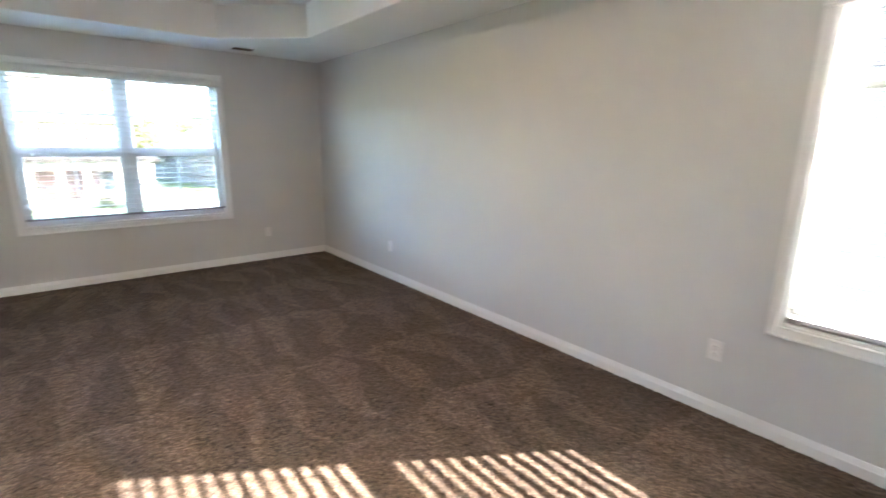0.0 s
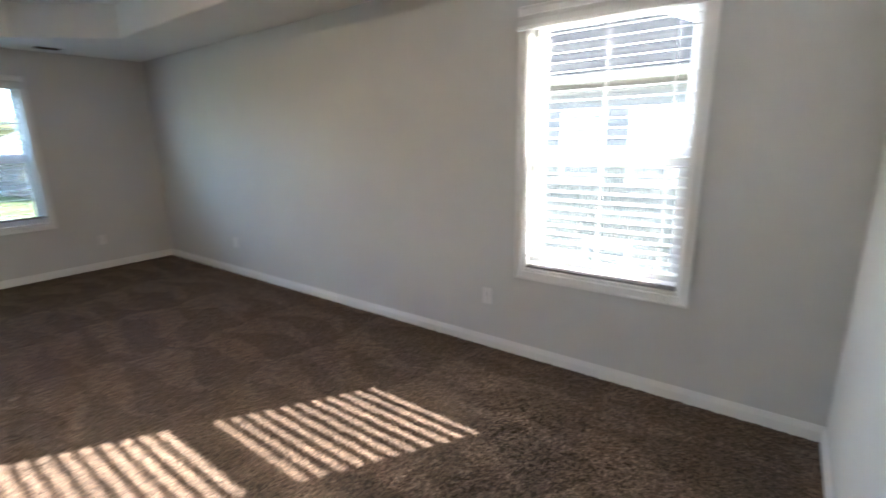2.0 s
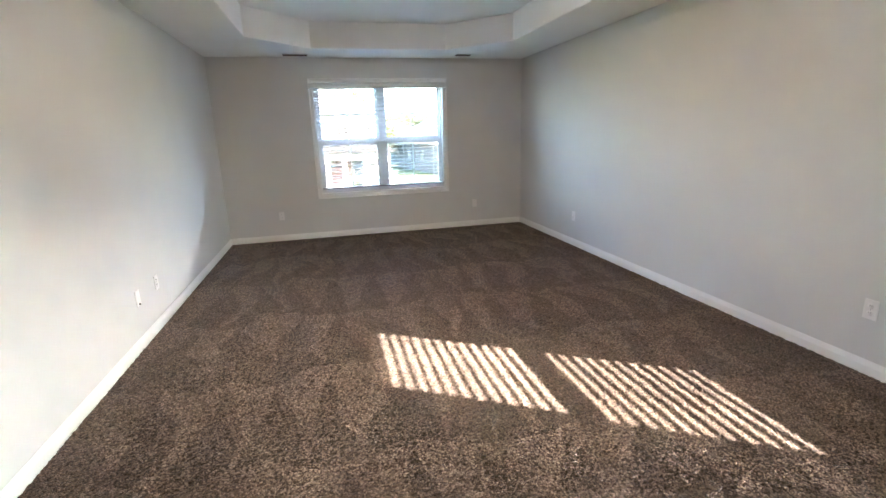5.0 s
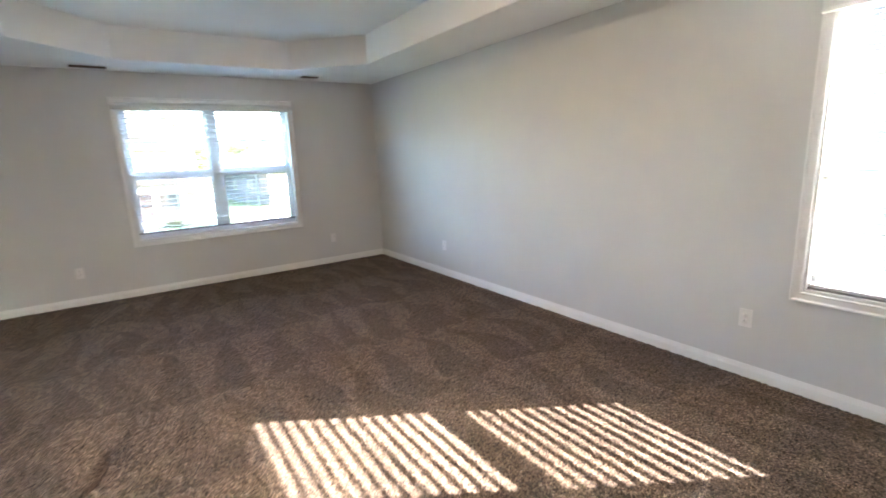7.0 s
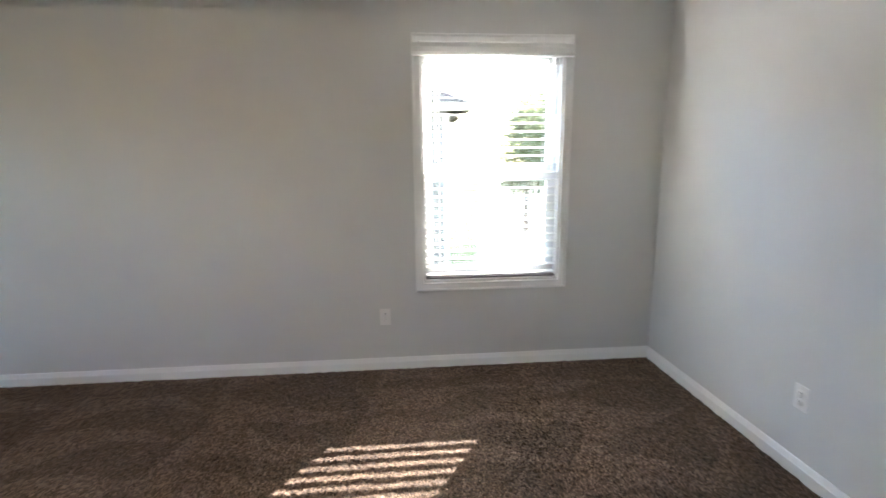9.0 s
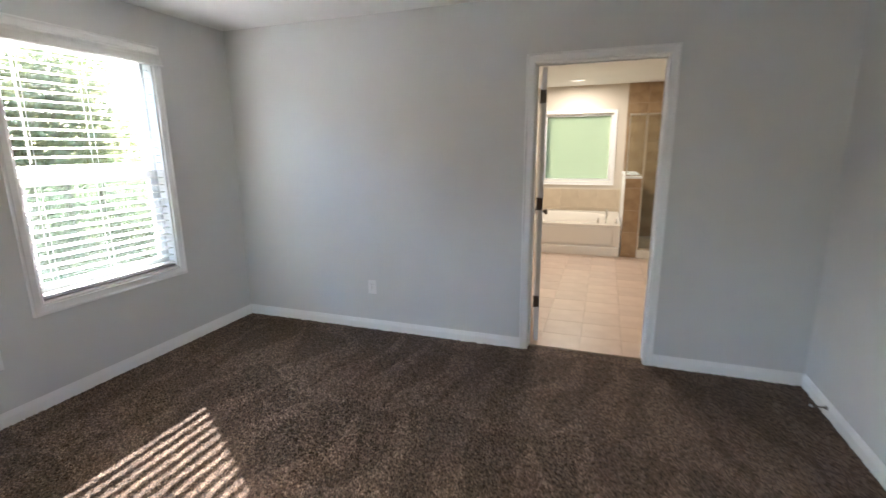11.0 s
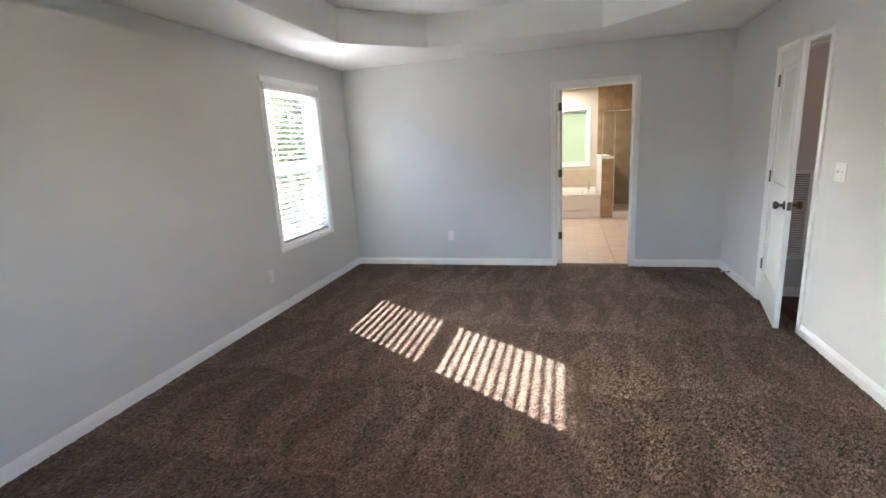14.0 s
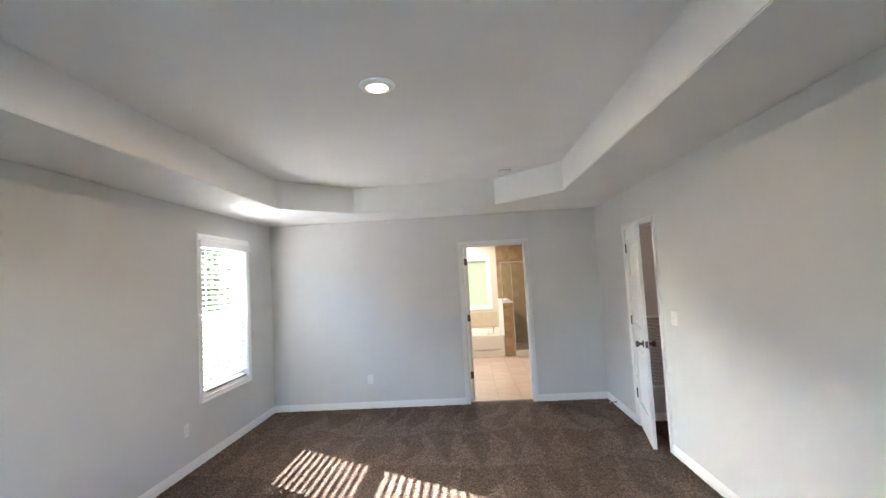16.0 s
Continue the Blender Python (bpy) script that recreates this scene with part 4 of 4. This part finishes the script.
part("porch_floor", box(bmesh.new(), (-3.3, 38.8, GZ), (5.5, 40.84, -2.65)), CONCRETE, h1)
cm = mesh_of("column", box(bmesh.new(), (-0.17, -0.17, -2.65), (0.17, 0.17, -0.55), 0.02), HOUSETRIM)
for x in (-2.9, -1.4, 0.1, 1.46, 3.2, 5.05):
    part("column", cm, None, h1, "square white porch column").location = (x, 39.07, 0)
for u0, u1 in ((-6.4, -5.2), (-3.4, -2.2), (-0.41, 1.12), (2.03, 3.66)):
    house_window(h1, "y", 41.0, -1, u0, u1, 0.75, 2.1, 0.08)
for u0, u1 in ((-6.4, -5.2), (-3.4, -2.2), (-0.41, 1.12), (2.03, 3.66)):
    for a in (u0 - 0.36, u1 + 0.04):
        bm = box(bmesh.new(), (a, 40.955, 0.72), (a + 0.32, 40.998, 2.13))
        for k in range(9):
            box(bm, (a + 0.03, 40.945, 0.80 + k * 0.145), (a + 0.29, 40.956, 0.88 + k * 0.145))
        part("shutter", bm, SHUTTER, h1, "dark louvred shutter")
part("door", box(bmesh.new(), (0.5, 40.78, -2.65), (1.5, 40.848, -0.6), 0.01), WHITEDOOR, h1, "dark red front door")
for u0, u1 in ((2.2, 3.3), (-2.5, -1.2)):
    house_window(h1, "y", 40.85, -1, u0, u1, -2.2, -0.7, 0.08)

# grey house further off, turned a little from the street
h2 = thing("house", pose(11.6, 48.0, 0, 0, 0, 9), "single storey grey house beyond the lawn with a white garage front", "house")
part("wall", box(bmesh.new(), (0, 0, GZ), (12.0, 18.0, 0.3)), SIDING_FAR, h2)
part("front_siding", box(bmesh.new(), (0.15, -0.03, GZ), (12.0, -0.001, 0.3)), SIDING_W, h2, "pale siding on the front")
part("garage_door", box(bmesh.new(), (1.3, -0.09, GZ + 0.05), (6.2, -0.031, -0.6), 0.02), HOUSETRIM, h2, "white garage door")
part("roof", hip_roof(bmesh.new(), 0, 12.0, 0, 18.0, 0.42, 3.7, 0.5), ROOF_PALE, h2, "dark shingle hip roof")
fascia(h2, 0, 12.0, 0, 18.0, 0.41, 0.5, 0.2, HOUSETRIM)
bm = box(bmesh.new(), (-0.02, -0.05, GZ), (0.14, 0.10, 0.25))
part("corner_board", bm, HOUSETRIM, h2, "white corner board")
for v in (4.5, 9.0, 14.0):
    house_window(h2, "x", 0.0, -1, v, v + 0.9, -1.7, -0.5, 0.08)
house_window(h2, "y", -0.03, -1, 7.6, 9.4, -1.9, -0.5, 0.08)

# low house far behind the gap
h3 = thing("house", pose(0, 0, 0), "low distant house with a pale roof between the two nearer houses", "house")
part("wall", box(bmesh.new(), (6.0, 75.0, GZ), (16.5, 84.0, 0.35)), SIDING_W, h3)
part("roof", hip_roof(bmesh.new(), 6.0, 16.5, 75.0, 84.0, 0.5, 3.0, 0.5), ROOF_PALE, h3, "sunlit pale shingle roof")
fascia(h3, 6.0, 16.5, 75.0, 84.0, 0.5, 0.5, 0.2, HOUSETRIM)
for u in (8.5, 12.5):
    house_window(h3, "y", 75.0, -1, u, u + 1.2, -2.0, -0.6, 0.08)

# pale paved lane in front of the neighbour's garden
bm = bmesh.new()
lane = [(13.0, -5.0), (18.0, -6.3), (45.7, -17.3), (70.0, -22.4), (88.0, -24.5), (118.0, -20.0), (30.0, -3.6), (13.0, -1.2)]
top = [bm.verts.new((x, y, GZ + 0.012)) for x, y in lane]
low = [bm.verts.new((x, y, GZ - 0.1)) for x, y in lane]
bm.faces.new(top)
for k in range(len(lane)):
    bm.faces.new((top[k], low[k], low[(k + 1) % len(lane)], top[(k + 1) % len(lane)]))
tagged(part("driveway", bm, CONCRETE), "pale concrete lane curving past the lawn", kind="structure")


def tree(x, y, h, r, label, seed, leaf=1.0):
    """A tapered trunk with limbs and a crown of many small leaf clumps."""
    rng = random.Random(seed)
    t = thing("tree", pose(x, y, GZ), label, "tree", group="green trees outside")
    bm = lathe(bmesh.new(), [(0, 0), (0.22, 0), (0.15, h * 0.3), (0.10, h * 0.6), (0.03, h * 0.9), (0, h * 0.92)], None, 10)
    tips = []
    for k in range(14):
        a, z = k * 2.4, h * (0.3 + 0.045 * k)
        ln = r * (0.9 - 0.04 * k)
        d = Vector((math.cos(a), math.sin(a), 0.55)).normalized()
        m = Matrix.Translation((0, 0, z)) @ d.to_track_quat("Z", "Y").to_matrix().to_4x4()
        lathe(bm, [(0.06, 0), (0.04, ln * 0.5), (0.01, ln), (0, ln)], m, 6)
        tips += [Vector((0, 0, z)) + d * ln * f for f in (0.45, 0.7, 0.95)]
    tips.append(Vector((0, 0, h)))
    part("trunk", bm, BARK, t)
    verts, faces = [], []
    for c in tips:
        for _ in range(110):
            p = c + Vector([rng.gauss(0, r * 0.20) for _ in range(3)])
            s = rng.uniform(0.07, 0.16) * leaf
            u = Vector([rng.uniform(-1, 1) for _ in range(3)]).normalized() * s
            v = Vector([rng.uniform(-1, 1) for _ in range(3)]).normalized() * s
            n = len(verts)
            verts += [p - u, p + v, p + u, p - v]
            faces.append((n, n + 1, n + 2, n + 3))
    me = bpy.data.meshes.new("crown")
    me.from_pydata(verts, [], faces)
    me.materials.append(LEAF)
    part("crown", me, None, t)
    return t


for k, (x, y, h, r) in enumerate(((13.0, 92, 7.2, 4.2), (17.0, 95, 7.8, 4.2), (21.0, 92, 7.4, 4.2), (25.0, 95, 7.6, 4.2), (29.0, 92, 7.2, 4.2), (34, 95, 8.0, 4.4), (9.0, 94, 7.6, 4.2), (7.2, 61, 6.6, 2.3), (3.7, 60, 9.4, 2.8), (0.3, 61, 11.3, 3.3), (-4.5, 60, 12, 4.0))):
    tree(x, y, h, r, "tall olive green tree behind the far houses", 200 + k, 1.6)
tree(27.5, -6.3, 8.0, 2.6, "green tree on the lawn beyond the next house", 5)
tree(34, 0.5, 6.5, 2.6, "green tree on the lawn beyond the next house", 6)
for k, (x, y, h) in enumerate(((24, -7.2, 8.5), (26, -9.6, 9), (30, -11.0, 9.5), (31, -14.5, 10), (17, -13, 9), (21, -17, 10), (24, -12, 9), (15, -18.5, 9), (19, -23, 11), (13, -24, 10), (9.5, -20, 9), (16, -29, 11), (29, -17, 10), (6.5, -26, 10), (1.0, -19, 9), (-2.5, -22, 10))):
    tree(x, y, h, 2.9, "dense green tree in the row behind the gardens", 10 + k)
for k, x in enumerate((-2.0, 2.3, 4.3)):
    b = thing("shrub", pose(x, 38.3, GZ), "small green shrub before the porch", "shrub", group="shrubs before the porch")
    rng = random.Random(40 + k)
    verts, faces = [], []
    for _ in range(500):
        p = Vector([rng.gauss(0, 0.28), rng.gauss(0, 0.25), abs(rng.gauss(0.3, 0.2))])
        u = Vector([rng.uniform(-1, 1) for _ in range(3)]).normalized() * 0.08
        v = Vector([rng.uniform(-1, 1) for _ in range(3)]).normalized() * 0.08
        n = len(verts)
        verts += [p - u, p + v, p + u, p - v]
        faces.append((n, n + 1, n + 2, n + 3))
    me = bpy.data.meshes.new("foliage")
    me.from_pydata(verts, [], faces)
    me.materials.append(LEAF)
    part("foliage", me, None, b)

def shrub(x, y, w, h, count, material, label, seed):
    b = thing("shrub", pose(x, y, GZ), label, "shrub")
    rng = random.Random(seed)
    verts, faces = [], []
    for _ in range(count):
        p = Vector((rng.gauss(0, w), rng.gauss(0, w * 0.8), abs(rng.gauss(h * 0.5, h * 0.28))))
        u = Vector([rng.uniform(-1, 1) for _ in range(3)]).normalized() * 0.07
        v = Vector([rng.uniform(-1, 1) for _ in range(3)]).normalized() * 0.07
        n = len(verts)
        verts += [p - u, p + v, p + u, p - v]
        faces.append((n, n + 1, n + 2, n + 3))
    me = bpy.data.meshes.new("foliage")
    me.from_pydata(verts, [], faces)
    me.materials.append(material)
    part("foliage", me, None, b)


shrub(4.2, 37.6, 0.55, 1.9, 1500, leaves("blossom", (0.30, 0.28, 0.24), (0.60, 0.57, 0.52)), "large white flowering shrub before the porch", 77)
for k in range(11):
    u = k / 10
    shrub(9.5 + 13 * u, -12.5 + 5.0 * u + (0.5 if k % 2 else 0), 0.75, 3.0, 1100, LEAF, "tall leafy green hedge bush before the tree row", 90 + k)

# ---- tiles ----
floor_b = bpy.data.objects["bathroom_floor"]


def tile_field(parent, plane, at, sign, u_range, z_range, size, origin, material, thick=0.006, gap=0.003):
    """Separate tiles over a rectangle of a plane ('x', 'y' or 'z'); alike tiles share a mesh."""
    cache = {}

    def cuts(lo, hi, o, s):
        k = math.floor((lo - o) / s)
        out = []
        while o + k * s < hi - 1e-6:
            a, b = max(lo, o + k * s), min(hi, o + (k + 1) * s)
            if b - a > 0.012:
                out.append((a + gap / 2, b - gap / 2))
            k += 1
        return out

    for a, b in cuts(*u_range, origin[0], size[0]):
        for c, d in cuts(*z_range, origin[1], size[1]):
            key = (round(b - a, 4), round(d - c, 4))
            if key not in cache:
                bm = bmesh.new()
                w, h = key[0] / 2, key[1] / 2
                e = 0.0012
                lo = [bm.verts.new(p) for p in ((-w, -h, 0), (w, -h, 0), (w, h, 0), (-w, h, 0))]
                mi = [bm.verts.new(p) for p in ((-w, -h, thick - e), (w, -h, thick - e), (w, h, thick - e), (-w, h, thick - e))]
                hi = [bm.verts.new(p) for p in ((-w + e, -h + e, thick), (w - e, -h + e, thick), (w - e, h - e, thick), (-w + e, h - e, thick))]
                for r, s in ((lo, mi), (mi, hi)):
                    for k in range(4):
                        bm.faces.new((r[k], r[(k + 1) % 4], s[(k + 1) % 4], s[k]))
                bm.faces.new(hi)
                cache[key] = mesh_of("tile", bm, material)
            u, v = (a + b) / 2, (c + d) / 2
            ob = part("tile", cache[key], None, parent)
            if plane == "z":
                ob.matrix_basis = Matrix.Translation((u, v, at))
            elif plane == "y":
                ob.matrix_basis = Matrix.Translation((u, at, v)) @ (pose(0, 0, 0, -90) if sign > 0 else pose(0, 0, 0, 90))
            else:
                ob.matrix_basis = Matrix.Translation((at, u, v)) @ pose(0, 0, 0, 0, 90 * sign, 0) @ pose(0, 0, 0, 0, 0, 90)


tile_field(floor_b, "z", 0.004, 1, (BX0, BX1), (-3.92, YS - 0.062), (0.300, 0.300), (0.075, -1.258), FLOORTILE)
bs = bpy.data.objects["bathroom_wall_south"]
tile_field(bs, "y", BY + 0.001, 1, (-0.27, TX1), (0.445, 0.80), (0.30, 0.30), (0.075, 0.50), TUBTILE, gap=0.0016)
tile_field(bs, "y", BY + 0.001, 1, (BX0, -0.295), (0.05, CZ), (0.30, 0.30), (-0.295, 0.05), WALLTILE, gap=0.0016)
tile_field(bpy.data.objects["bathroom_wall_west"], "x", BX0 + 0.001, 1, (BY, -3.96), (0.05, CZ), (0.30, 0.30), (BY, 0.05), WALLTILE, gap=0.0016)
knee = bpy.data.objects["knee_wall"]
tile_field(knee, "y", -3.961, 1, (-0.480, -0.283), (0.006, 1.072), (0.30, 0.30), (-0.480, 0.05), WALLTILE, gap=0.0016)
